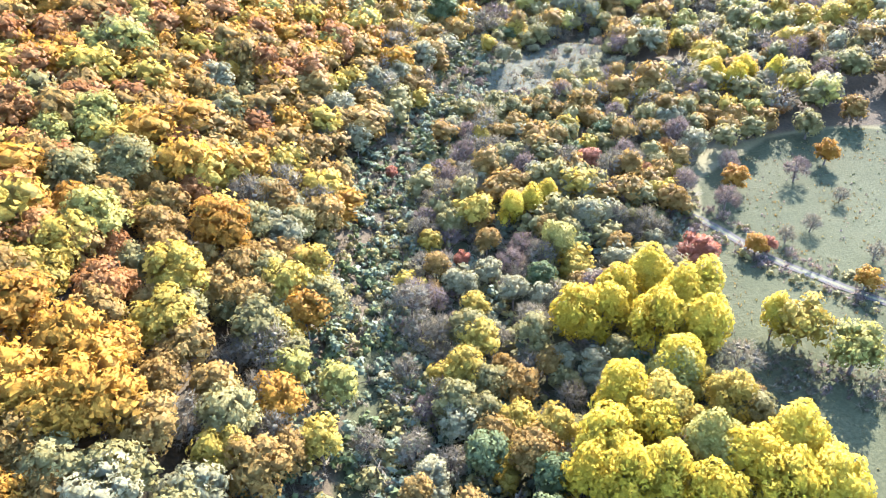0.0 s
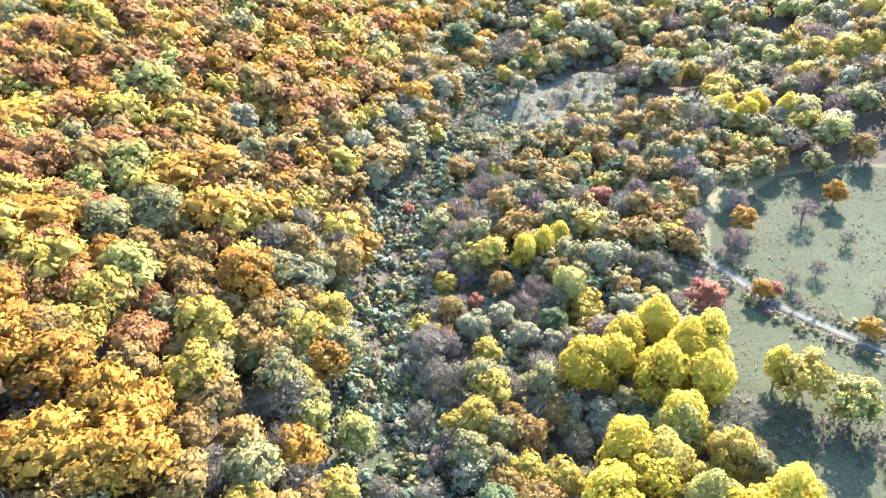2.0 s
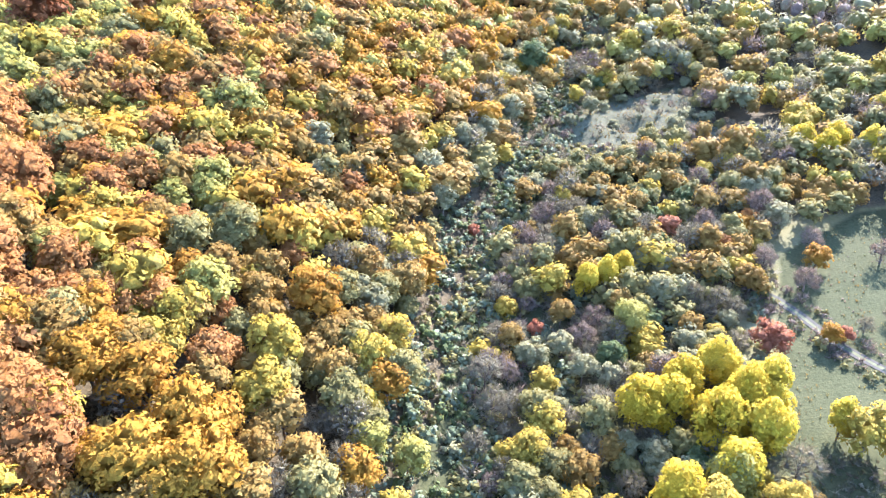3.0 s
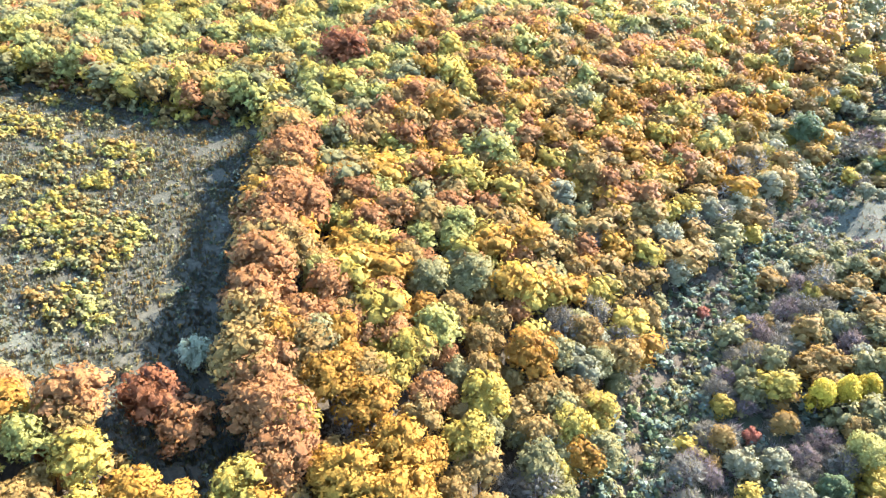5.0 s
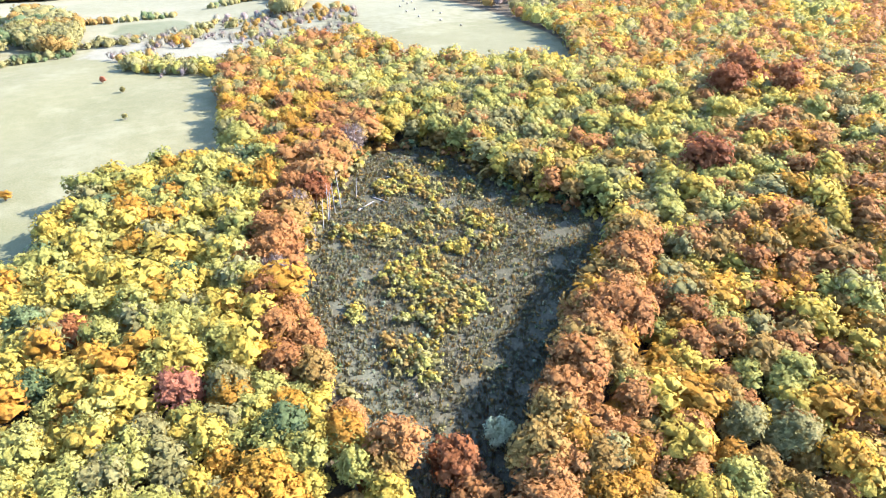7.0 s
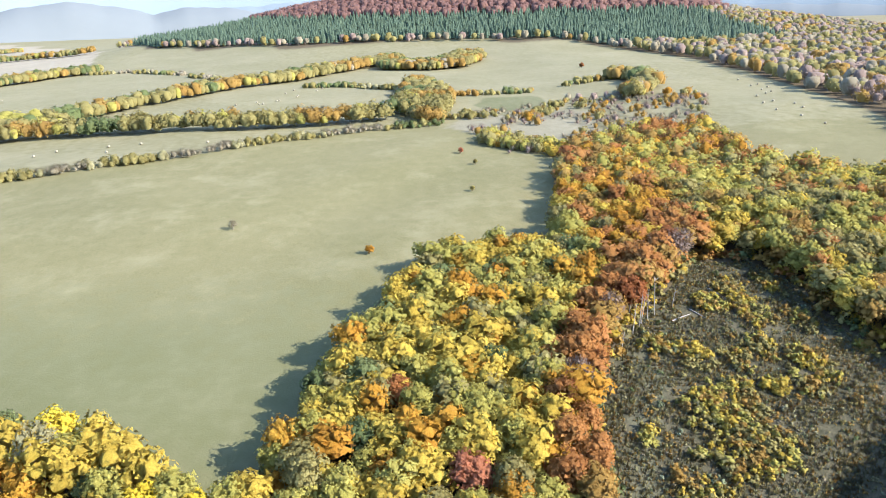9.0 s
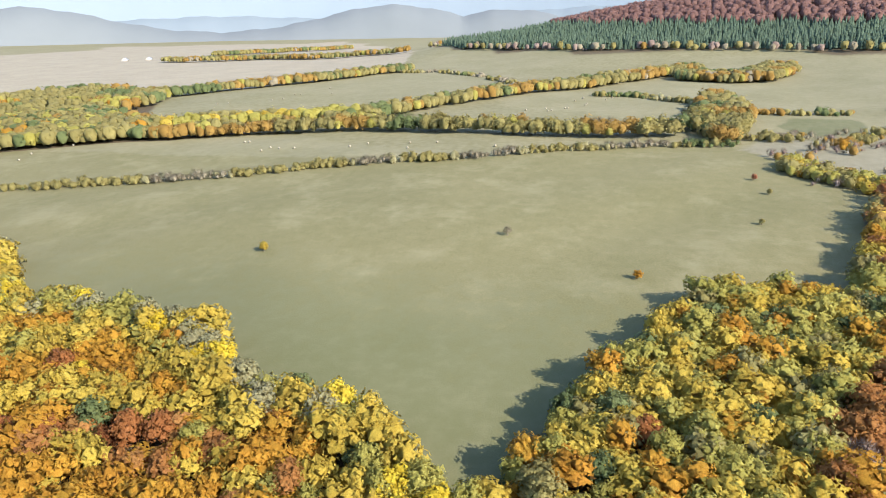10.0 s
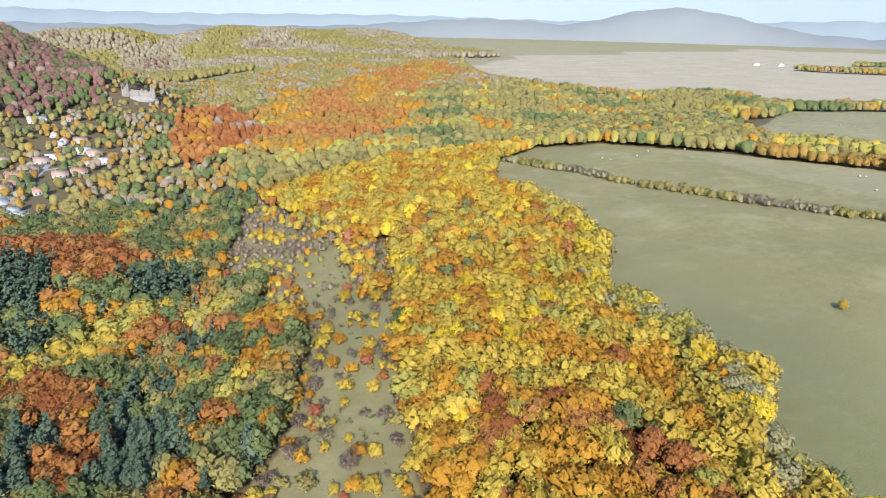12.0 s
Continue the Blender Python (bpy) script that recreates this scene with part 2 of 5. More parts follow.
def limb(p, q, r0, r1, sides):
    p, q = np.asarray(p, float), np.asarray(q, float)
    w = (q - p) / np.linalg.norm(q - p)
    u = np.cross(w, (0.3, 0.9, 0.1))
    u /= np.linalg.norm(u)
    v = np.cross(w, u)
    t = np.arange(sides) * 2 * math.pi / sides
    ring = np.cos(t)[:, None] * u + np.sin(t)[:, None] * v
    verts = np.concatenate([p + ring * r0, q + ring * r1])
    i = np.arange(sides)
    j = (i + 1) % sides
    return verts, np.concatenate([np.stack([i, j, j + sides], 1), np.stack([i, j + sides, i + sides], 1)])


def trunk_arrays(centres, top, r, sides=6, limbs=6, thick=0.28):
    lean = np.array([r.uniform(-0.3, 0.3), r.uniform(-0.3, 0.3), 0])
    fork = np.array([0, 0, top * 0.42]) + lean
    pieces = [limb((0, 0, -1.2), (0, 0, 0.5), thick * 1.5, thick * 1.05, sides), limb((0, 0, 0.5), fork, thick * 1.05, thick * 0.75, sides),
              limb(fork, np.array([0, 0, top * 0.9]) + lean * 2, thick * 0.75, thick * 0.15, sides)]
    for i in r.choice(len(centres), min(limbs, len(centres)), replace=False):
        start = fork * r.uniform(0.75, 1.35)
        pieces.append(limb(start, centres[i], thick * 0.4, thick * 0.1, 4))
    return joined(pieces)


def cap(sides):
    """The least body of a far crown: a point and three rings, open below."""
    t = np.arange(sides) * 2 * math.pi / sides
    rings = [np.stack([np.cos(t + o) * w, np.sin(t + o) * w, np.full(sides, z)], 1) for w, z, o in ((0.70, 0.68, 0.0), (1.0, -0.05, 0.5), (0.62, -0.82, 1.0))]
    i = np.arange(sides)
    j = (i + 1) % sides
    f = [np.stack([np.zeros(sides, int), i + 1, j + 1], 1)]
    for k in (1, 1 + sides):
        f += [np.stack([i + k, i + k + sides, j + k], 1), np.stack([j + k, i + k + sides, j + k + sides], 1)]
    return np.concatenate([[(0, 0, 1.0)], *rings]), np.concatenate(f)


def cone(radius, foot, top, sides=6):
    t = np.arange(sides) * 2 * math.pi / sides
    i = np.arange(sides)
    return np.concatenate([[(0, 0, top)], np.stack([np.cos(t) * radius, np.sin(t) * radius, np.full(sides, foot)], 1)]), np.stack([np.zeros(sides, int), i + 1, (i + 1) % sides + 1], 1)


def far_pine(leaves, size, r):
    """A distant conifer: three stacked cones of boughs with loose sprays."""
    heart, f = joined([cone(3.1, 1.2, 8.5), cone(2.4, 4.6, 12.0), cone(1.5, 8.6, 15.0)])
    out = unit(heart * (1, 1, 0) + (0, 0, 0.3))
    h = r.uniform(0, 1, leaves)
    a = r.uniform(0, 6.28, leaves)
    ring = np.stack([np.cos(a), np.sin(a), np.zeros(leaves)], 1)
    pos = ring * (3.3 * (1 - h) + 0.2)[:, None] + np.stack([h * 0, h * 0, 1.6 + h * 12.6], 1)
    n = unit(ring + (0, 0, 0.4))
    return heart, f, leaning(out, out, r, 0.1, 0.4), blades(pos, n, size, r), np.repeat(leaning(n, n, r, 0.2, 0.4), 3, 0), heart


CAP = cap(5)
DETAIL = {  # form: body of a bough, leaf sprays and their size for near, middle, far and farthest trees; then the share of boughs, or their number
    "broad": ((OCTA, 920, 0.38, 0.9), (OCTA, 240, 0.62, 0.42), (CAP, 98, 0.77, 0.36), (CAP, 18, 0.95, 0.3)),
    "round": ((OCTA, 800, 0.32, 1.0), (OCTA, 220, 0.54, 0.5), (CAP, 90, 0.62, 0.4), (CAP, 16, 0.85, 0.3)),
    "bush": ((OCTA, 210, 0.25, 1.0), (OCTA, 60, 0.34, 0.7), (OCTA, 36, 0.36, 0.5), (OCTA, 9, 0.45, 0.34)),
    "tall": ((OCTA, 2400, 0.30, 16), (OCTA, 400, 0.5, 12), (OCTA, 90, 0.8, 6), (OCTA, 12, 1.1, 3)),
    "pine": ((OCTA, 760, 0.40, 18), (OCTA, 200, 0.60, 12), (OCTA, 70, 0.8, 8), (OCTA, 9, 0.9, 0)),
}


def crown_arrays(form, fineness, seed, bare=False):
    r = np.random.default_rng(seed)
    body, leaves, size, boughs = DETAIL[form][fineness]
    if form in DOME:
        heart, f, core_n, blade, lean, centres = dome_crown(form, body, round(leaves * (1.7 if bare and fineness < 3 else 1)), size, boughs, r, bare, fineness)
    elif form == "pine" and fineness == 3:
        heart, f, core_n, blade, lean, centres = far_pine(leaves, size, r)
    else:
        heart, f, core_n, blade, lean, centres = (plume_crown if form == "tall" else pine_crown)(boughs, body, leaves, size, r)
    v, f = joined([(heart, f), (blade, np.arange(len(blade)).reshape(-1, 3))])
    solid = np.ones(len(v))
    if fineness < 2:
        solid[len(heart):] = 0
    return v, f, centres, solid, np.concatenate([core_n, lean])


VARIANTS = 4
PROTO = {}
for form in DETAIL:
    for fineness in range(4):
        for i in range(VARIANTS):
            for bare in (False, True):
                cv, cf, _c, cs, cn = crown_arrays(form, fineness, 100 + 7 * i + 31 * fineness, bare)
                PROTO[form, fineness, i, bare] = (cv, cf, cs, cn)


def tuft(seed):
    """A tuft of tall herbs and grass: a few blades that lean outwards."""
    r = np.random.default_rng(seed)
    n = 8
    a = r.uniform(0, 2 * math.pi, n)
    out, side = np.stack([np.cos(a), np.sin(a), np.zeros(n)], 1), np.stack([-np.sin(a), np.cos(a), np.zeros(n)], 1)
    foot = out * r.uniform(0.0, 0.25, (n, 1))
    tip = foot + out * r.uniform(0.3, 0.9, (n, 1)) + np.array([0, 0, 1.0]) * r.uniform(0.6, 1.5, (n, 1))
    wide = r.uniform(0.16, 0.34, (n, 1))
    v = np.stack([foot - side * wide * 0.6, foot + side * wide * 0.6, tip + side * wide * 0.4], 1).reshape(-1, 3)
    lean = out * 0.6 + (0, 0, 0.8)
    return v, np.arange(len(v)).reshape(-1, 3), np.ones(len(v)), np.repeat(lean, 3, 0)


for fineness in range(4):
    for i in range(VARIANTS):
        for bare in (False, True):
            PROTO["tuft", fineness, i, bare] = tuft(300 + i)


# ---- the lie of the land: a valley, a wooded slope and a plateau west of it ----
def ramp(v, a, b):
    u = np.clip((v - a) / (b - a), 0.0, 1.0)
    return u * u * (3 - 2 * u)


def bump(x, y, cx, cy, rx, ry, h):
    return h * np.exp(-((x - cx) / rx) ** 2 - ((y - cy) / ry) ** 2)


def toe(y):
    """The foot of the western slope."""
    north = -14 + 0.22 * np.maximum(0, y - 150) - 0.2 * np.maximum(0, y - 330)
    south = 30 * ramp(-y, 20, 160) - 55 * ramp(-y, 180, 480) - 90 * ramp(-y, 500, 1500)
    return north + south


def land(x, y):
    x, y = np.asarray(x, float), np.asarray(y, float)
    d = toe(y) - x
    width = 130 + 25 * ramp(-y, 60, 220) + 90 * ramp(-y, 400, 900)
    u = np.clip(d / width, 0, 1)
    slope = 38 * (1 - (1 - u) ** 1.4)
    past = np.maximum(0, d - width)
    top = 30 * (1 - np.exp(-past * 0.09 / 30))
    floor = 6 * ramp(y, 120, 260) - 6 * ramp(-y, 100, 380) - 7 * ramp(-y, 450, 700)
    east = 0.05 * np.maximum(0, -d - 60) * ramp(y, -200, 60) + 0.16 * np.maximum(0, -d - 90) * ramp(y, 150, 260)
    far_north = 0.30 * np.maximum(0, y - 275) * ramp(x, -70, 30) * (1 - ramp(y, 275, 900) * 0.6)
    z = slope + top + floor + np.minimum(east, 120) + np.minimum(far_north, 130)
    z = z + bump(x, y, 75, -440, 75, 60, 17) + bump(x, y, -20, -1110, 70, 70, 40)
    z = z + bump(x, y, 390, -1330, 335, 420, 208) + bump(x, y, -1750, 190, 420, 620, 105)
    z = z + bump(x, y, -1500, 420, 320, 420, 26)
    # ribbed hills beyond the southern valley and a rise behind the far woods
    rib = 1 + 0.12 * np.sin(x / 80 + y / 150) + 0.06 * np.sin(x / 43 - y / 180 + 1)
    z = z + (bump(x, y, 120, -2650, 520, 300, 84) + bump(x, y, -700, -2700, 600, 420, 42)) * rib
    z = z + bump(x, y, 35, 237, 8, 5, -4.5) + bump(x, y, 16, 222, 6, 7, -3) + bump(x, y, 48, 262, 14, 5, 2.5) + bump(x, y, 22, 240, 6, 6, 2)
    # small swells of the ground
    z = z + 0.9 * np.sin(x / 23 + 1.3 * np.sin(y / 41)) * np.cos(y / 31) * ramp(np.abs(d - 20), 0, 60)
    return z


# ---- plan of the land's cover ----
CLEARING = [(-62, 42), (-82, 44), (-101, 44), (-130, 45), (-155, 52), (-180, 67), (-205, 90), (-228, 108), (-226, 130), (-204, 134), (-184, 131), (-163, 134), (-148, 142), (-133, 144), (-124, 128),
            (-103, 95), (-88, 76), (-72, 58)]
PASTURE_WEST = [(-121, -33), (-126, -46), (-143, -75), (-144, -110), (-170, -130), (-176, -214), (-194, -247), (-218, -270), (-233, -325), (-246, -385), (-256, -440), (-285, -500), (-331, -350), (-363, -249),
                (-386, -208), (-415, -127), (-481, -16), (-489, 39), (-437, 64), (-372, 72), (-310, 79), (-281, 49), (-234, 12), (-189, -10), (-162, -23)]
BIG_WOOD = [(30, 330), (10, 250), (-4, 200), (-10, 150), (-14, 120), (-16, 20), (5, -60), (-22, -110), (-60, -150), (-88, -245), (-110, -300), (-120, -380), (-118, -420), (-95, -520), (-90, -640), (-100, -900),
            (-180, -1500), (-600, -2300), (-1000, -2100), (-740, -1500), (-650, -1240), (-655, -1000), (-670, -910), (-700, -835), (-769, -834), (-817, -781), (-776, -682), (-760, -620), (-627, -535), (-540, -500), (-500, -420), (-505, -330), (-400, -525),
            (-335, -540), (-275, -500), (-235, -430), (-240, 60), (-310, 79), (-345, 85), (-400, 110), (-433, 160), (-410, 200), (-340, 190), (-300, 215), (-262, 247), (-330, 290), (-422, 322), (-300, 620), (-60, 700)]
HILL_WOOD = [(-1420, -420), (-1250, -170), (-1185, 116), (-1120, 288), (-905, 385), (-678, 366), (-422, 322), (-300, 620), (-500, 1100), (-1300, 1400), (-2300, 1000), (-2300, -300), (-1900, -700)]
STUBBLE = [(-735, -1490), (-650, -1240), (-665, -1000), (-680, -900), (-710, -825), (-775, -825), (-830, -775), (-790, -680), (-765, -640), (-863, -550), (-1018, -470), (-1077, -430), (-1500, -560), (-2300, -900), (-3000, -1500), (-2500, -2200), (-1700, -2000), (-1100, -1850)]
STRIP = [(-10, -115), (-58, -120), (-62, -156), (-90, -245), (-113, -301), (-132, -364), (-110, -392), (-80, -384), (-61, -327), (-77, -291), (-62, -238), (-43, -194), (-25, -178)]
SMALL_MEADOW = [(0, -568), (-70, -545), (-105, -590), (-80, -640), (-30, -650)]
SMALL_MEADOW_B = [(-20, -735), (-60, -720), (-85, -770), (-40, -800)]
MEADOW_EAST = [(47, 40), (48, 96), (55, 125), (60, 140), (64, 158), (90, 180), (112, 184), (150, 175), (180, 120), (170, 40), (110, 20)]
OPEN_NORTH = [(2, 208), (3, 224), (9, 238), (24, 254), (39, 262), (57, 279), (67, 271), (57, 247), (71, 235), (77, 221), (61, 209), (55, 217), (45, 222), (34, 212), (24, 200), (10, 197)]
VILLAGE = [(140, -590), (60, -600), (20, -780), (-10, -830), (20, -960), (70, -990), (130, -960), (180, -800)]
DRY_PATCH = [(-484, 37), (-520, 58), (-529, 99), (-544, 145), (-513, 163), (-430, 136), (-410, 103), (-441, 70)]
LUSH_PATCH = [(-577, 72), (-620, 91), (-628, 138), (-571, 135), (-541, 97)]
CRIMSON = [(-75, -1061), (-146, -1128), (-159, -863), (-123, -794), (-80, -790), (-52, -747), (-46, -880)]
MAUVE_SCRUB = [(-40, -392), (-60, -480), (-84, -562), (-124, -573), (-165, -518), (-128, -403), (-93, -380), (-79, -377)]
SCRUB_WEST = [(-372, 72), (-437, 64), (-489, 39), (-545, 60), (-600, 170), (-560, 260), (-433, 215), (-425, 160), (-400, 110)]
HEDGES = {  # lines of trees between the fields, with their half widths
    "low_hedge": ([(-290, -505), (-331, -352), (-363, -252), (-389, -208), (-418, -127), (-484, -16), (-497, 40)], 4),
    "tree_row": ([(-470, -416), (-491, -359), (-512, -300), (-520, -255), (-518, -189), (-508, -124), (-512, -80), (-515, -32), (-519, -2)], 9),
    "tree_row_b": ([(-497, -438), (-531, -386), (-557, -324), (-568, -278)], 12),
    "slanting_row": ([(-551, -275), (-593, -252), (-660, -227), (-706, -188), (-767, -159), (-789, -122)], 11),
    "bush_row": ([(-1058, -433), (-1061, -361), (-982, -268), (-864, -193)], 6),
    "third_row": ([(-747, -647), (-791, -590), (-863, -543), (-922, -486), (-1018, -462), (-1077, -422)], 15),
    "stubble_row": ([(-1437, -1161), (-1459, -1058), (-1530, -980)], 16),
    "stubble_row_b": ([(-1525, -970), (-1494, -806), (-1534, -704), (-1517, -591)], 14),
    "stubble_row_c": ([(-1750, -1250), (-1950, -1150), (-2200, -1050)], 14),
    "wood_tongue": ([(-806, -115), (-855, -80), (-934, -36), (-990, 15)], 14),
    "copse": ([(-923, 18), (-905, 55), (-914, 90), (-1004, 121)], 24),
    "thin_row": ([(-738, -78), (-742, -34), (-697, 11), (-683, 21)], 5),
    "cluster": ([(-541, 18), (-622, 27), (-693, 38), (-602, 45), (-515, 33)], 13),
    "pasture_row": ([(-654, 49), (-633, 88), (-643, 127), (-655, 158), (-676, 196), (-682, 227)], 7),
    "pasture_row_b": ([(-682, 227), (-659, 242), (-615, 236), (-564, 202)], 10),
    "scrub_row": ([(-521, 46), (-516, 81), (-503, 105), (-554, 135)], 8),
    "yellow_bushes": ([(-431, 69), (-419, 86), (-399, 100), (-399, 115)], 13),
}


def within(x, y, poly):
    p = np.array(poly, float)
    inside = np.zeros(np.shape(x), bool)
    for (ax, ay), (bx, by) in zip(p, np.roll(p, -1, 0)):
        if ay != by:
            inside ^= ((ay > y) != (by > y)) & (x < (bx - ax) * (y - ay) / (by - ay) + ax)
    return inside


def off_line(x, y, line):
    best = np.full(np.shape(x), 1e9)
    for (ax, ay), (bx, by) in zip(line, line[1:]):
        ex, ey = bx - ax, by - ay
        t = np.clip(((x - ax) * ex + (y - ay) * ey) / (ex * ex + ey * ey), 0, 1)
        best = np.minimum(best, np.hypot(x - ax - t * ex, y - ay - t * ey))
    return best


def soft(x, y, poly, reach):
    """1 well inside the outline, 0 well outside."""
    d = off_line(x, y, poly + poly[:1])
    return np.clip(0.5 + np.where(within(x, y, poly), d, -d) / (2 * reach), 0, 1)


def swell(x, y, size, seed):
    """A smooth field of values from 0 to 1."""
    r = np.random.default_rng(seed)
    total = np.zeros(np.shape(x))
    for k in range(7):
        a, f, ph = r.uniform(0, 6.28), r.uniform(0.6, 1.7) / size, r.uniform(0, 6.28)
        total = total + np.sin((x * math.cos(a) + y * math.sin(a)) * f * 2 * math.pi + ph)
    return 0.5 + 0.5 * np.tanh(total / 2.2)


# ---- the ground: one sheet out to the horizon ----
def steps(lo, near_lo, near_hi, hi, fine):
    mid = np.arange(near_lo, near_hi + 0.1, fine)
    def out(a, b):
        v, s, x = [], fine, a
        while abs(x) < abs(b):
            s *= 1.13
            x = x + math.copysign(s, b - a)
            v.append(x)
        return v
    return np.array(out(near_lo, lo)[::-1] + list(mid) + out(near_hi, hi))


gx, gy = steps(-4700, -440, 140, 2200, 3.6), steps(-4700, -430, 320, 3600, 3.6)
GX, GY = np.meshgrid(gx, gy)
GZ = land(GX, GY)
verts = np.stack([GX, GY, GZ], -1).reshape(-1, 3)
w, h = len(gx), len(gy)
i = (np.arange(h - 1)[:, None] * w + np.arange(w - 1)).ravel()
ground_me = mesh_of("ground", verts, np.stack([i, i + 1, i + w + 1, i + w], 1), [])
px, py = GX.ravel(), GY.ravel()
wood = np.maximum(soft(px, py, BIG_WOOD, 4), soft(px, py, HILL_WOOD, 10)) * (1 - soft(px, py, PASTURE_WEST, 3)) * (1 - soft(px, py, CLEARING, 3)) * (1 - soft(px, py, STRIP, 3))
valley_wood = (px > np.where(py < -100, -130, -30)) * (1 - ramp(px, 500, 900)) * (1 - soft(px, py, MEADOW_EAST, 3)) * (1 - soft(px, py, OPEN_NORTH, 6)) * (1 - soft(px, py, STRIP, 3))
valley_wood = valley_wood * (1 - soft(px, py, MAUVE_SCRUB, 8)) * (1 - ramp(soft(px, py, STRIP, 16), 0.0, 0.3)) * (1 - soft(px, py, SMALL_MEADOW, 4)) * (1 - soft(px, py, SMALL_MEADOW_B, 4)) * (1 - soft(px, py, VILLAGE, 12) * 0.4) * (1 - ramp(py, -20, 20) * (1 - ramp(py, 150, 200)) * ramp(px, 44, 52))
stream = (1 - ramp(np.abs(toe(py) - px), 12, 26)) * ramp(py, 20, 40)
stream = np.maximum(stream, 0.55 * ramp(px - toe(py), 0, 10) * (1 - ramp(px, 45, 52)) * ramp(py, 20, 40) * (1 - ramp(py, 200, 230)))
valley_wood = valley_wood * (1 - stream)
glade = 1 - ramp(off_line(px, py, [(-176, 74), (-150, 64), (-128, 54), (-104, 50)]), 3, 8)
covers = {
    "litter": np.maximum(wood, valley_wood),
    "stubble": soft(px, py, STUBBLE, 12),
    "scrub": soft(px, py, CLEARING, 3) * (1 - 0.62 * glade),
    "dry": np.maximum(np.maximum(glade, soft(px, py, OPEN_NORTH, 6)), np.maximum(0.3 * soft(px, py, SCRUB_WEST, 10), 0.15 * soft(px, py, STRIP, 4))),
    "pale": np.maximum(0.42 * soft(px, py, SCRUB_WEST, 10), 0.72 * soft(px, py, DRY_PATCH, 10)),
    # the green patch, and pasture darkened eastwards in place of the sun's angle
    "lush_dimmed": np.maximum(soft(px, py, LUSH_PATCH, 6), 0.66 * soft(px, py, PASTURE_WEST, 3) * ramp(px, -400, -130)),
    "rough": np.maximum(soft(px, py, MEADOW_EAST, 3), stream),
    # paler grass past the hedge stands in for haze over the far fields
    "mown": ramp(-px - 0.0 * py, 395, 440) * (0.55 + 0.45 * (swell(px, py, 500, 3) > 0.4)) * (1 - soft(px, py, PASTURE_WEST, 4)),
    "farwood": np.maximum(ramp(-py, 1450, 1700) * ramp(px, -1300, -900), ramp(py, 640, 800) * ramp(-px, -2500, -2000)) * (1 - soft(px, py, STUBBLE, 12)),
}
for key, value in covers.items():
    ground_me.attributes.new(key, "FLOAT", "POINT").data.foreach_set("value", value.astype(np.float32))


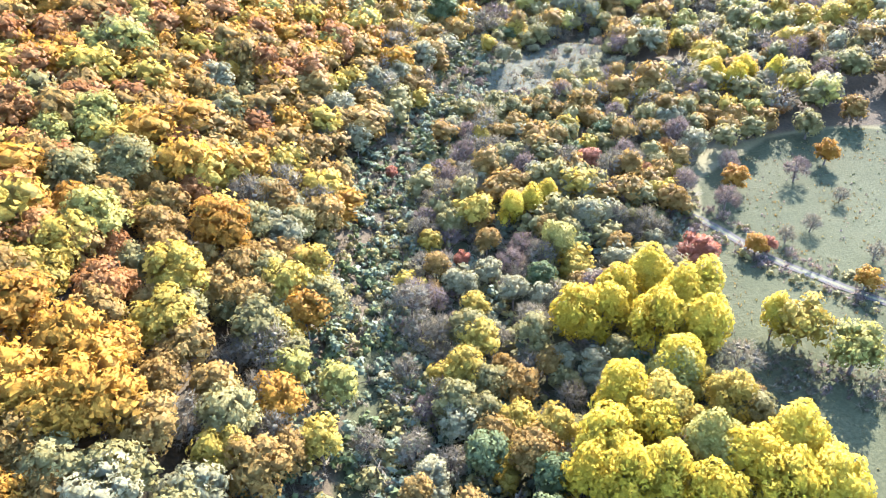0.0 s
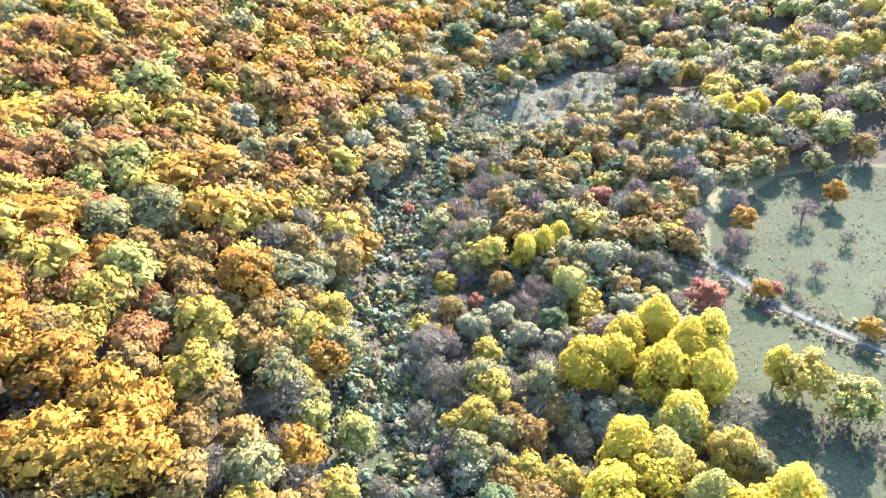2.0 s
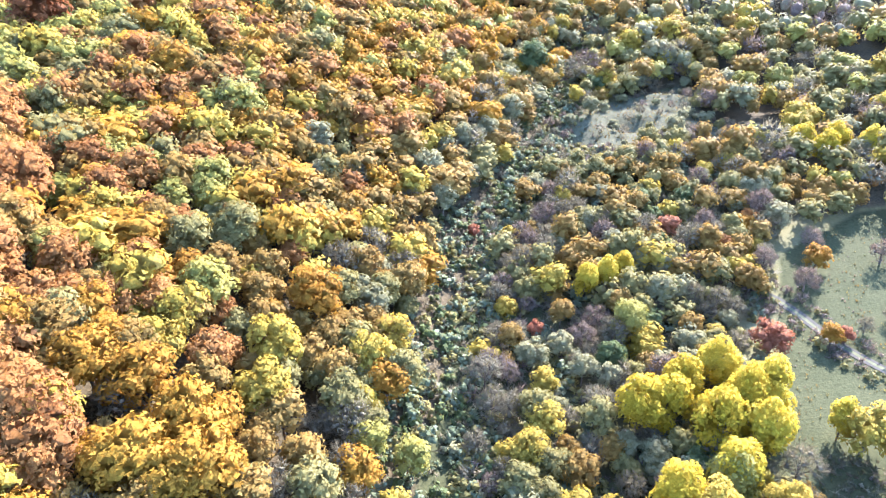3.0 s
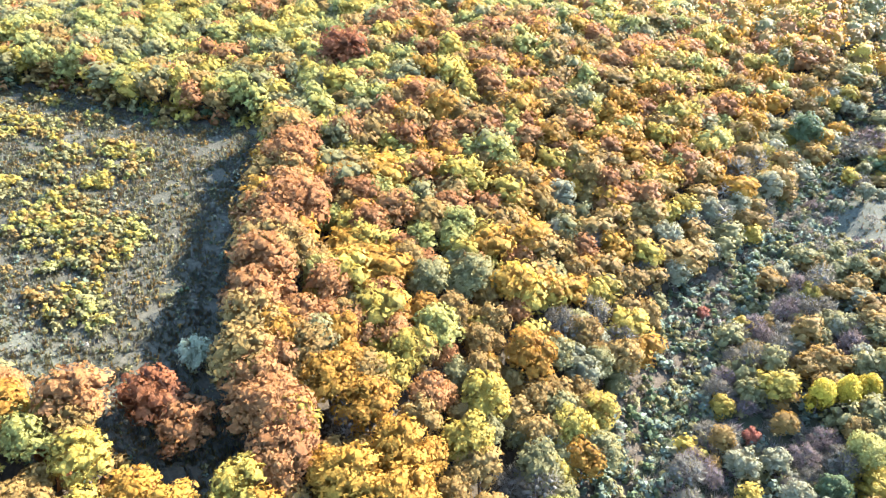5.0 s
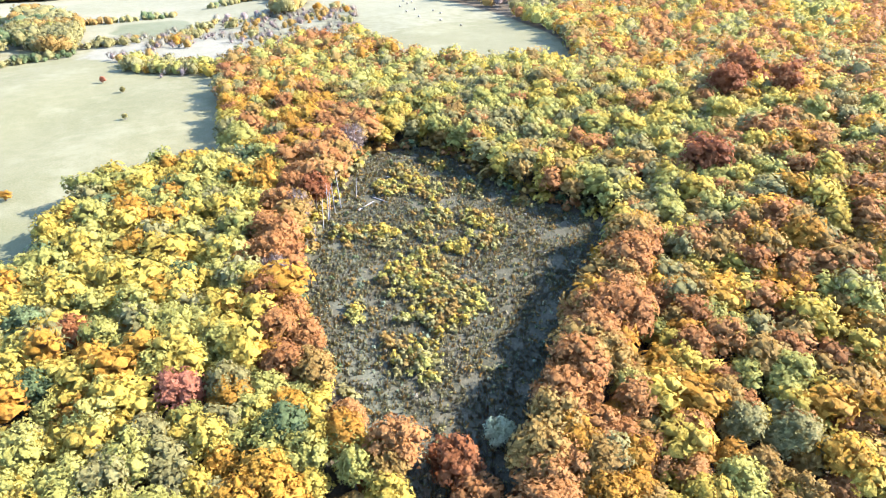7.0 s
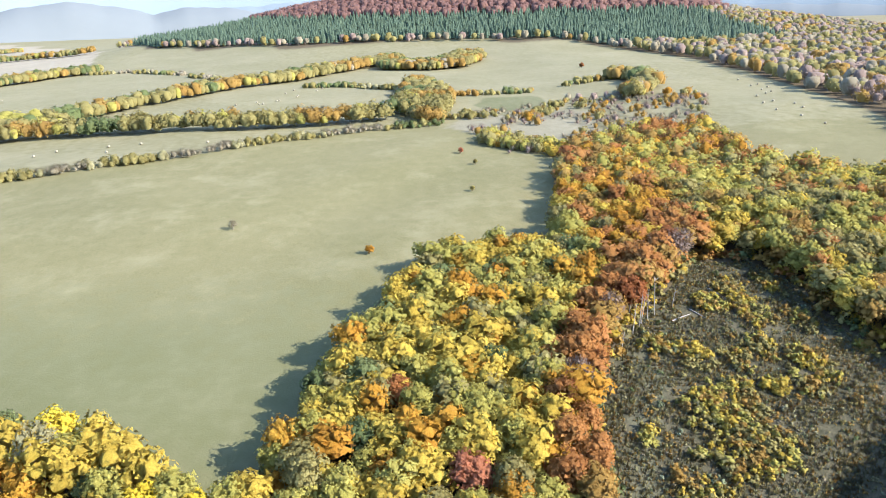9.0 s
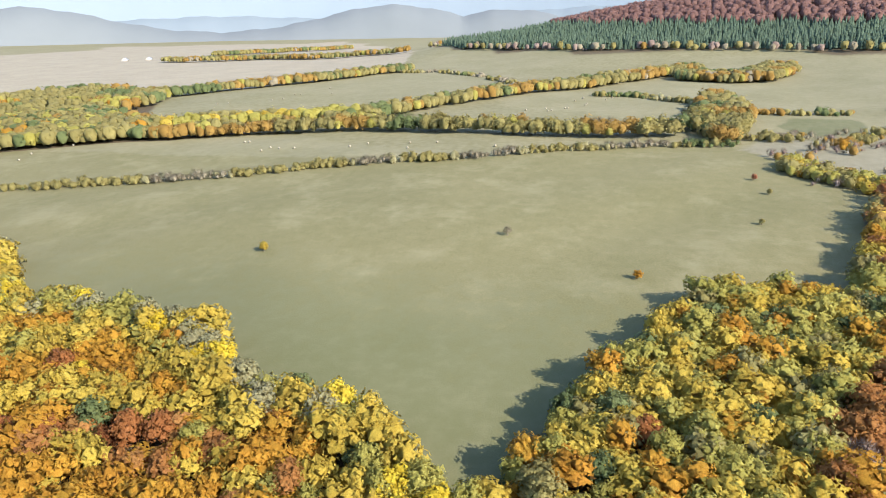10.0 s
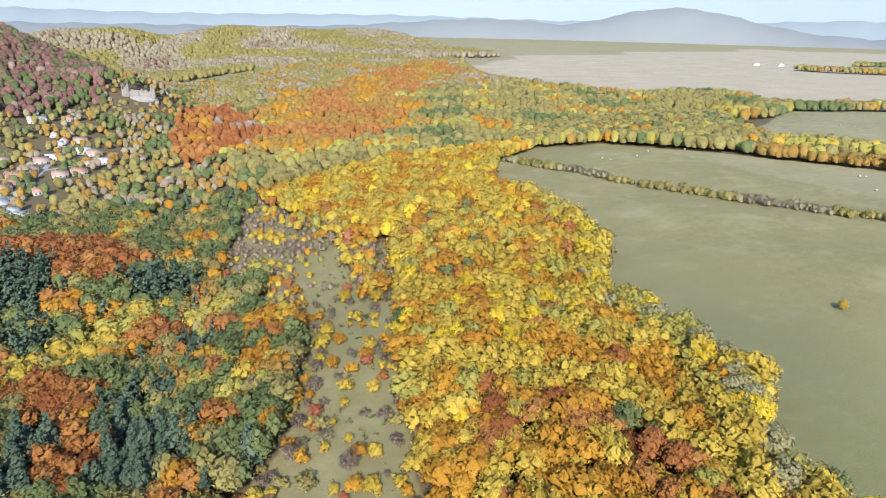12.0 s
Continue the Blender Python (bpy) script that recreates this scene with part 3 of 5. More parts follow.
def ground_material():
    m, nodes, links = node_material("open_ground")
    fine, mid, big = noise_node(nodes, links, 1.6, 6, 0.65), noise_node(nodes, links, 0.16, 5, 0.6), noise_node(nodes, links, 0.018, 4, 0.55)

    def tones(a, b, n, lo=0.35, hi=0.7):
        r = ramp_node(nodes, [(lo, a), (hi, b)])
        links.new(n.outputs["Fac"], r.inputs["Fac"])
        return r.outputs["Color"]

    grass = mix_node(nodes, links, 0.5, tones((0.120, 0.112, 0.046), (0.169, 0.150, 0.071), big), tones((0.126, 0.114, 0.048), (0.192, 0.160, 0.079), mid))
    grass = mix_node(nodes, links, 0.35, grass, tones((0.090, 0.084, 0.033), (0.210, 0.179, 0.089), fine))
    straw = tones((0.0, 0.0, 0.0), (1, 1, 1), noise_node(nodes, links, 0.03, 8, 0.72), 0.50, 0.70)
    grass = mix_node(nodes, links, math_node(nodes, links, "MULTIPLY", straw, 0.38), grass, (0.260, 0.228, 0.130))
    kinds = {
        "litter": mix_node(nodes, links, 0.5, tones((0.05, 0.04, 0.025), (0.12, 0.085, 0.045), mid), tones((0.04, 0.035, 0.02), (0.15, 0.11, 0.06), fine)),
        "stubble": mix_node(nodes, links, 0.4, tones((0.225, 0.189, 0.126), (0.284, 0.243, 0.163), big), tones((0.205, 0.171, 0.113), (0.304, 0.258, 0.176), mid)),
        "farwood": mix_node(nodes, links, 0.5, tones((0.12, 0.11, 0.055), (0.24, 0.20, 0.10), mid), tones((0.13, 0.12, 0.07), (0.23, 0.18, 0.10), big)),
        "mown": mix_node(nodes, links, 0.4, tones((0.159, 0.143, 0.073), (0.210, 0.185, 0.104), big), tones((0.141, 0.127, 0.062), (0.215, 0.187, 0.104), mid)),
        "dry": mix_node(nodes, links, 0.5, tones((0.056, 0.058, 0.030), (0.136, 0.124, 0.074), mid), tones((0.040, 0.040, 0.021), (0.152, 0.140, 0.084), fine)),
        "scrub": mix_node(nodes, links, 0.5, tones((0.028, 0.029, 0.014), (0.118, 0.099, 0.058), mid), tones((0.020, 0.021, 0.010), (0.123, 0.105, 0.060), fine)),
        "rough": mix_node(nodes, links, 0.5, tones((0.049, 0.054, 0.022), (0.082, 0.081, 0.036), mid), tones((0.027, 0.030, 0.013), (0.097, 0.092, 0.042), fine)),
        "pale": mix_node(nodes, links, 0.5, tones((0.155, 0.139, 0.084), (0.228, 0.202, 0.131), mid), tones((0.138, 0.119, 0.070), (0.239, 0.212, 0.138), fine)),
        "lush_dimmed": mix_node(nodes, links, 0.5, tones((0.103, 0.103, 0.046), (0.133, 0.126, 0.063), big), tones((0.096, 0.098, 0.041), (0.148, 0.138, 0.069), mid)),
    }
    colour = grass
    for key in ("mown", "lush_dimmed", "rough", "dry", "pale", "scrub", "stubble", "litter", "farwood"):
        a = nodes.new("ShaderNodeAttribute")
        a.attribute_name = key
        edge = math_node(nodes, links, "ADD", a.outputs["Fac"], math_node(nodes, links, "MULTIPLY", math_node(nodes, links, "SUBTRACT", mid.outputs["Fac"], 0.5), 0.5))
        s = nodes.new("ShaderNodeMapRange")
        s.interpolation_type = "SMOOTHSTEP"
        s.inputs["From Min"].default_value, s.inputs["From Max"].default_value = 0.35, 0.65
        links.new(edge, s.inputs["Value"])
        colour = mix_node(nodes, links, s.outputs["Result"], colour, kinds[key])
    b = nodes["Principled BSDF"]
    links.new(colour, b.inputs["Base Color"])
    b.inputs["Roughness"].default_value = 0.95
    b.inputs["Specular IOR Level"].default_value = 0.1
    bp = nodes.new("ShaderNodeBump")
    bp.inputs["Strength"].default_value, bp.inputs["Distance"].default_value = 0.6, 0.25
    links.new(fine.outputs["Fac"], bp.inputs["Height"])
    links.new(bp.outputs["Normal"], b.inputs["Normal"])
    return m


ground_me.materials.append(ground_material())
ground_me.polygons.foreach_set("use_smooth", np.ones(len(ground_me.polygons), bool))
ground = tagged(new("ground", ground_me), "rolling ground with pasture, leaf litter, dry grass and stubble fields", "ground", kind="structure")


# ---- where the trees stand ----
MIX = {
    "slope": dict(rust=26, gold=34, yellow=14, lime=5, olive=5, ochre=16),
    "foot": dict(ochre=36, olive=22, pale=12, grey=10, gold=10, yellow=10),
    "plateau": dict(lime=44, yellow=30, olive=9, green=4, gold=13),
    "ridge": dict(lime=13, yellow=42, lemon=8, gold=27, rust=6, russet=2, green=2),
    "rim": dict(yellow=60, lime=18, pale=7, lemon=15),
    "north": dict(olive=14, lime=18, yellow=10, gold=16, rust=20, russet=2, ochre=20),
    "far": dict(green=20, olive=48, lime=10, gold=4, ochre=16, mauve=2),
    "low": dict(pine=10, green=40, olive=22, lime=4, gold=12, rust=8, ochre=4),
    "valley": dict(green=4, olive=30, pale=8, ochre=26, grey=14, mauve=8, yellow=10),
    "east": dict(olive=30, pale=10, yellow=10, lime=6, ochre=24, grey=14, mauve=6),
    "hedge": dict(green=18, olive=46, lime=4, ochre=20, grey=12),
    "greyhedge": dict(grey=26, pale=14, olive=42, green=16, gold=2),
    "spruce": dict(pine=100),
    "redhill": dict(heather=100),
    "mauvescrub": dict(mauve=46, grey=22, yellow=16, gold=10, scarlet=6),
    "village": dict(green=28, olive=28, ochre=16, grey=14, mauve=8, gold=6),
}
trees = []  # rows of x, y, scale, form, leaf


def grid(x0, x1, y0, y1, gap):
    a, b = np.meshgrid(np.arange(x0, x1, gap), np.arange(y0, y1, gap * 0.87))
    a = a + (np.arange(a.shape[0]) % 2)[:, None] * gap * 0.5
    a, b = a.ravel(), b.ravel()
    return a + rng.uniform(-0.42, 0.42, a.shape) * gap, b + rng.uniform(-0.42, 0.42, a.shape) * gap


def leaf_at(x, y, mix, patch=30, seed=3, mess=0.7):
    names, wts = list(mix), np.cumsum(list(mix.values())) / sum(mix.values())
    u = (swell(x, y, patch, seed) * 0.8 + rng.uniform(0, 1, x.shape) * np.where(np.hypot(x, y) > 430, 0.16, np.where(y < -20, 0.4, mess))) % 1.0
    return np.array(names)[np.searchsorted(wts, u).clip(0, len(names) - 1)]


def plant(x, y, mix, lo, hi, form=None, patch=30):
    leaf = leaf_at(x, y, mix, patch)
    for a, b, l in zip(x, y, leaf):
        f = form or ("pine" if l == "pine" else "broad")
        trees.append((a, b, rng.uniform(lo, hi), f, l))


def toe_gap(x, y):
    return toe(y) - x


# the near woods: slope, plateau and ridge
x, y = grid(-330, 30, -560, 420, 5.6)
keep = within(x, y, BIG_WOOD) & ~within(x, y, PASTURE_WEST) & ~within(x, y, CLEARING) & ~within(x, y, STRIP)
keep &= (off_line(x, y, PASTURE_WEST + PASTURE_WEST[:1]) > 2.5) & (off_line(x, y, CLEARING + CLEARING[:1]) > 2.0)
keep &= ~((y < 35) & (y > -120) & (x > -60)) | (x < -70)
keep &= (toe_gap(x, y) > np.where(y > 195, 3.0, 6.0)) | (y < 20)
x, y = x[keep], y[keep]
d = toe_gap(x, y)
edge_w = off_line(x, y, PASTURE_WEST)
south = y < -22 - 0.0 * x
rim = (edge_w < 13) & (y < -30)
is_foot = (d < 24 + 24 * swell(x, y, 40, 5) * (y < 170)) & (y > 10)
is_north = (y > 150) & (d > 60)
is_plateau = (x < -92) & (y > -22) & (y < 70) & (off_line(x, y, CLEARING) > 14)
far_n = (y > 265)
west_row = (off_line(x, y, CLEARING[4:8]) < 9) & (y < 120) & ~within(x, y, CLEARING)
east_row = (off_line(x, y, CLEARING[13:18]) < 13) & (x > -122)
MIX["westrow"] = dict(rust=62, russet=10, mauve=8, ochre=20)
MIX["eastrow"] = dict(rust=40, ochre=26, gold=26, yellow=8)
MIX["warmridge"] = dict(gold=40, yellow=36, rust=9, russet=4, lime=8, green=3)
MIX["limewood"] = dict(lime=40, yellow=20, olive=18, ochre=14, rust=8)
lime_n = (y > 120) & (y < 250) & (x < -115) & ~((x > -160) & (y > 215))
done = np.zeros(len(x), bool)
for name, sel, lo, hi in (("westrow", west_row, 1.0, 1.25), ("eastrow", east_row, 0.95, 1.3), ("rim", rim, 1.0, 1.2), ("limewood", lime_n, 0.75, 1.1), ("foot", is_foot, 0.6, 1.0), ("plateau", is_plateau, 0.8, 1.15), ("warmridge", (y < -40) & (y > -180 + 40 * swell(x, y, 60, 55)) & (x > -160) & ~rim, 0.7, 1.1), ("ridge", y < 10, 0.7, 1.1), ("north", is_north, 0.7, 1.15), ("slope", y > -9999, 0.68, 1.15)):
    s = sel & ~done
    done |= s
    plant(x[s], y[s], MIX[name], lo, hi)
# the far woods of the south
x, y = grid(-1150, 60, -1900, -560, 12.0)
keep = within(x, y, BIG_WOOD) & (np.hypot(x, y) < 1850)
x, y = x[keep], y[keep]
orange = (off_line(x, y, [(-215, -820), (-330, -1060), (-600, -1420)]) < 60 + 80 * swell(x, y, 160, 12))
orange &= ~within(x, y, CRIMSON)
red = within(x, y, CRIMSON)
plant(x[red], y[red], dict(russet=66, mauve=34), 0.9, 1.25, patch=60)
plant(x[orange], y[orange], dict(rust=40, ochre=36, gold=14, olive=10), 0.95, 1.35, patch=120)
orange |= red
# greyer leaf mix stands in for haze over the woods farther out
hazed = ~orange & (y < -1180 - 0.25 * x)
plant(x[hazed], y[hazed], dict(olive=44, grey=26, ochre=22, mauve=8), 1.0, 1.4, patch=140)
s = ~orange & ~hazed
plant(x[s], y[s], MIX["far"], 0.95, 1.35, patch=120)
x, y = grid(-560, -330, -620, -420, 7)
keep = within(x, y, BIG_WOOD)
plant(x[keep], y[keep], MIX["far"], 0.9, 1.3)
# hills beyond: grey leaves put haze into their colour as well
x, y = grid(-1000, 350, -2900, -1800, 16)
keep = (np.hypot(x, y) > 1780) & ~within(x, y, STUBBLE)
plant(x[keep], y[keep], dict(olive=50, grey=40, heather=10), 1.3, 1.7, patch=300)
# the far woods of the north and the hill
x, y = grid(-440, 60, 420, 700, 9)
keep = within(x, y, BIG_WOOD)
plant(x[keep], y[keep], MIX["north"], 1.0, 1.3, patch=80)
x, y = grid(-440, -330, 80, 420, 7)
keep = within(x, y, BIG_WOOD)
plant(x[keep], y[keep], MIX["north"], 0.7, 1.1, patch=50)
x, y = grid(-1800, -300, -700, 1000, 14.5)
keep = within(x, y, HILL_WOOD) & (np.hypot(x, y) < 1860) & (y < 950) & (x > -1790)
x, y = x[keep], y[keep]
base = off_line(x, y, HILL_WOOD)
crest = land(x, y) >= 121 + 5 * swell(x, y, 120, 8)
fir = ~crest & (base > 13) & (y < 620) & (x < -980) & (land(x, y) > 80)
fx, fy = grid(-1800, -980, -700, 620, 8.6)
firs = within(fx, fy, HILL_WOOD) & (np.hypot(fx, fy) < 1700) & (land(fx, fy) < 121 + 5 * swell(fx, fy, 120, 8)) & (land(fx, fy) > 80) & (off_line(fx, fy, HILL_WOOD) > 13)
plant(fx[firs], fy[firs], MIX["spruce"], 0.95, 1.4, patch=200)
plant(x[crest], y[crest], MIX["redhill"], 1.5, 1.9, patch=200)
shoulder = (y < -90) & (base > 10)
plant(x[shoulder] + 5, y[shoulder] + 4, dict(mauve=40, olive=20, pine=40), 0.5, 0.75, "round", patch=90)
rest = ~fir & ~crest
plant(x[rest], y[rest], dict(olive=36, grey=24, mauve=20, ochre=20), 1.0, 1.4, patch=60)
# the rows between the fields
for name, (line, half) in HEDGES.items():
    p = np.array(line)
    gap = 4.0 if half < 6 else 5.8
    x, y = grid(p[:, 0].min() - 30, p[:, 0].max() + 30, p[:, 1].min() - 30, p[:, 1].max() + 30, gap)
    o = off_line(x, y, line)
    keep = (o < half) & (swell(x, y, 60, 21) > (-1.0 if name == "low_hedge" else 0.04 if half < 6 else 0.15 if half < 9 else 0.0))
    low = half < 9
    mix = MIX["greyhedge"] if name in ("low_hedge", "thin_row", "bush_row") else dict(lime=40, yellow=26, olive=34) if name in ("yellow_bushes", "tree_row_b") else MIX["hedge"]
    plant(x[keep], y[keep], mix, 0.4 if low else 0.8, 0.95 if low else 1.25, "round" if low or name == "yellow_bushes" else None, patch=60)
# the scrub west of the clearing
x, y = grid(-600, -370, 30, 320, 8.5)
keep = within(x, y, SCRUB_WEST) & ~within(x, y, LUSH_PATCH) & (swell(x, y, 50, 31) > np.where(y > 150, 0.2, 0.56))
plant(x[keep], y[keep], dict(olive=24, ochre=16, grey=22, mauve=24, gold=8, yellow=6), 0.35, 0.95, "round")
# the low ground to the south
x, y = grid(-170, 150, -620, -130, 6.4)
keep = ~within(x, y, BIG_WOOD) & ~within(x, y, STRIP) & ~(within(x, y, SMALL_MEADOW) & (swell(x, y, 16, 19) > 0.2)) & (x > -170 + 0 * y) & ~((x < -40) & (y > -200))
keep &= ~((y < -590) & (x > 30))
x, y = x[keep], y[keep]
mauve = within(x + 22 * (swell(x, y, 40, 51) - 0.5), y + 22 * (swell(x, y, 40, 52) - 0.5), MAUVE_SCRUB)
near_strip = off_line(x, y, STRIP) < 13
plant(x[mauve], y[mauve], MIX["mauvescrub"], 0.45, 0.85, "round")
s = near_strip & ~mauve
plant(x[s], y[s], dict(gold=20, yellow=20, rust=8, mauve=24, olive=14, grey=14), 0.45, 0.85, "round")
PINE_STANDS = [(61, -422, 17), (60, -395, 18), (-7, -403, 21), (54, -351, 12), (8, -273, 15), (8, -224, 18), (47, -249, 13), (-18, -307, 9), (100, -330, 30), (12, -248, 12), (56, -225, 14)]
RUST_STANDS = [(38, -288, 17), (-3, -336, 15), (26, -245, 10), (29, -433, 32), (85, -455, 42), (40, -470, 34), (30, -262, 12), (32, -228, 12), (80, -380, 14)]
YELLOW_STANDS = [(43, -316, 19), (17, -339, 18), (-26, -246, 9), (0, -370, 12), (-30, -345, 14)]
GOLD_STANDS = [(-51, -287, 15), (-16, -230, 13), (-30, -262, 10)]
in_pine, in_rust, in_yellow, in_gold = (np.any([np.hypot(x - a, y - b) < q * (0.75 + 0.5 * swell(x, y, 15, 91)) for a, b, q in stand], axis=0) for stand in (PINE_STANDS, RUST_STANDS, YELLOW_STANDS, GOLD_STANDS))
s = ~near_strip & ~mauve
plant(x[s & in_pine], y[s & in_pine], dict(pine=97, olive=3), 0.85, 1.25, patch=20)
q = s & in_rust & ~in_pine
plant(x[q], y[q], dict(russet=52, rust=40, gold=8), 0.8, 1.2, patch=20)
q = s & in_yellow & ~in_rust & ~in_pine
plant(x[q], y[q], dict(yellow=45, lime=45, olive=10), 0.75, 1.1, patch=20)
q = s & in_gold & ~in_yellow & ~in_rust & ~in_pine
plant(x[q], y[q], dict(gold=60, rust=30, yellow=10), 0.8, 1.1, patch=20)
q = s & ~in_rust & ~in_pine & ~in_yellow & ~in_gold
plant(x[q], y[q], MIX["low"], 0.75, 1.2, patch=38)
x, y = grid(-200, 560, -1700, -600, 10.5)
keep = ~within(x, y, BIG_WOOD) & ~(within(x, y, SMALL_MEADOW) & (swell(x, y, 16, 19) > 0.2)) & ~(within(x, y, SMALL_MEADOW_B) & (swell(x, y, 16, 19) > 0.2)) & (np.hypot((x + 18) / 1.3, y + 1056) > 19)
keep &= ~within(x, y, VILLAGE) | (swell(x, y, 45, 17) > 0.36)
x, y = x[keep], y[keep]
crimson = within(x, y, CRIMSON)
plant(x[crimson], y[crimson], dict(russet=45, rust=35, gold=20), 0.8, 1.2, patch=60)
high = ~crimson & (land(x, y) > 30) & (y < -940) & (x > 20)
plant(x[high], y[high], dict(heather=56, green=28, mauve=16), 1.0, 1.4, patch=22)
s = ~crimson & ~high
plant(x[s], y[s], MIX["village"], 0.5, 1.0, patch=60)
# the valley floor
x, y = grid(-14, 66, 36, 300, 4.7)
keep = (toe_gap(x, y) < -8) & ~within(x, y, MEADOW_EAST) & ~within(x, y, OPEN_NORTH) & (x < 50 + 0.25 * np.maximum(0, y - 110))
keep &= swell(x, y, 30, 41) > 0.10
x, y = x[keep], y[keep]
half = rng.uniform(0, 1, x.shape) < 0.45
plant(x[half], y[half], MIX["valley"], 0.6, 1.1, "round", patch=25)
plant(x[~half], y[~half], MIX["valley"], 0.5, 0.82, "broad", patch=25)
# the woods on the north and east sides of the valley
x, y = grid(-20, 330, 170, 480, 7.0)
keep = ~within(x, y, OPEN_NORTH) & ~within(x, y, MEADOW_EAST) & ~within(x, y, BIG_WOOD) & ((y > 262) | (x > 60)) & (toe_gap(x, y) < -4) & (swell(x, y, 45, 43) > 0.06)
x, y = x[keep], y[keep]
plant(x, y, MIX["east"], 0.6, 1.05, patch=35)

# trees that thin out into the strip
x, y = grid(-125, 0, -400, -118, 6.0)
keep = within(x, y, STRIP) & (rng.uniform(0, 1, x.shape) < 1.0 * np.exp(-off_line(x, y, STRIP + STRIP[:1]) / 6.0) + 0.06)
plant(x[keep], y[keep], dict(gold=20, yellow=20, rust=6, mauve=26, grey=16, olive=10, scarlet=2), 0.35, 0.85, "round", patch=14)
x, y = grid(-150, -60, -470, -290, 5.5)
keep = ~within(x, y, BIG_WOOD) & (off_line(x, y, BIG_WOOD) < 16) & (rng.uniform(0, 1, x.shape) < 0.8)
plant(x[keep], y[keep], dict(gold=24, yellow=30, mauve=20, lime=14, scarlet=4, ochre=8), 0.5, 0.95, patch=20)
# bushes on the open ground to the north
x, y = grid(0, 82, 204, 280, 5.0)
keep = within(x, y, OPEN_NORTH) & (rng.uniform(0, 1, x.shape) < 0.8 * np.exp(-off_line(x, y, OPEN_NORTH + OPEN_NORTH[:1]) / 6) + 0.42)
plant(x[keep], y[keep], dict(grey=40, pale=30, mauve=20, olive=10), 0.25, 0.6, "round", patch=20)

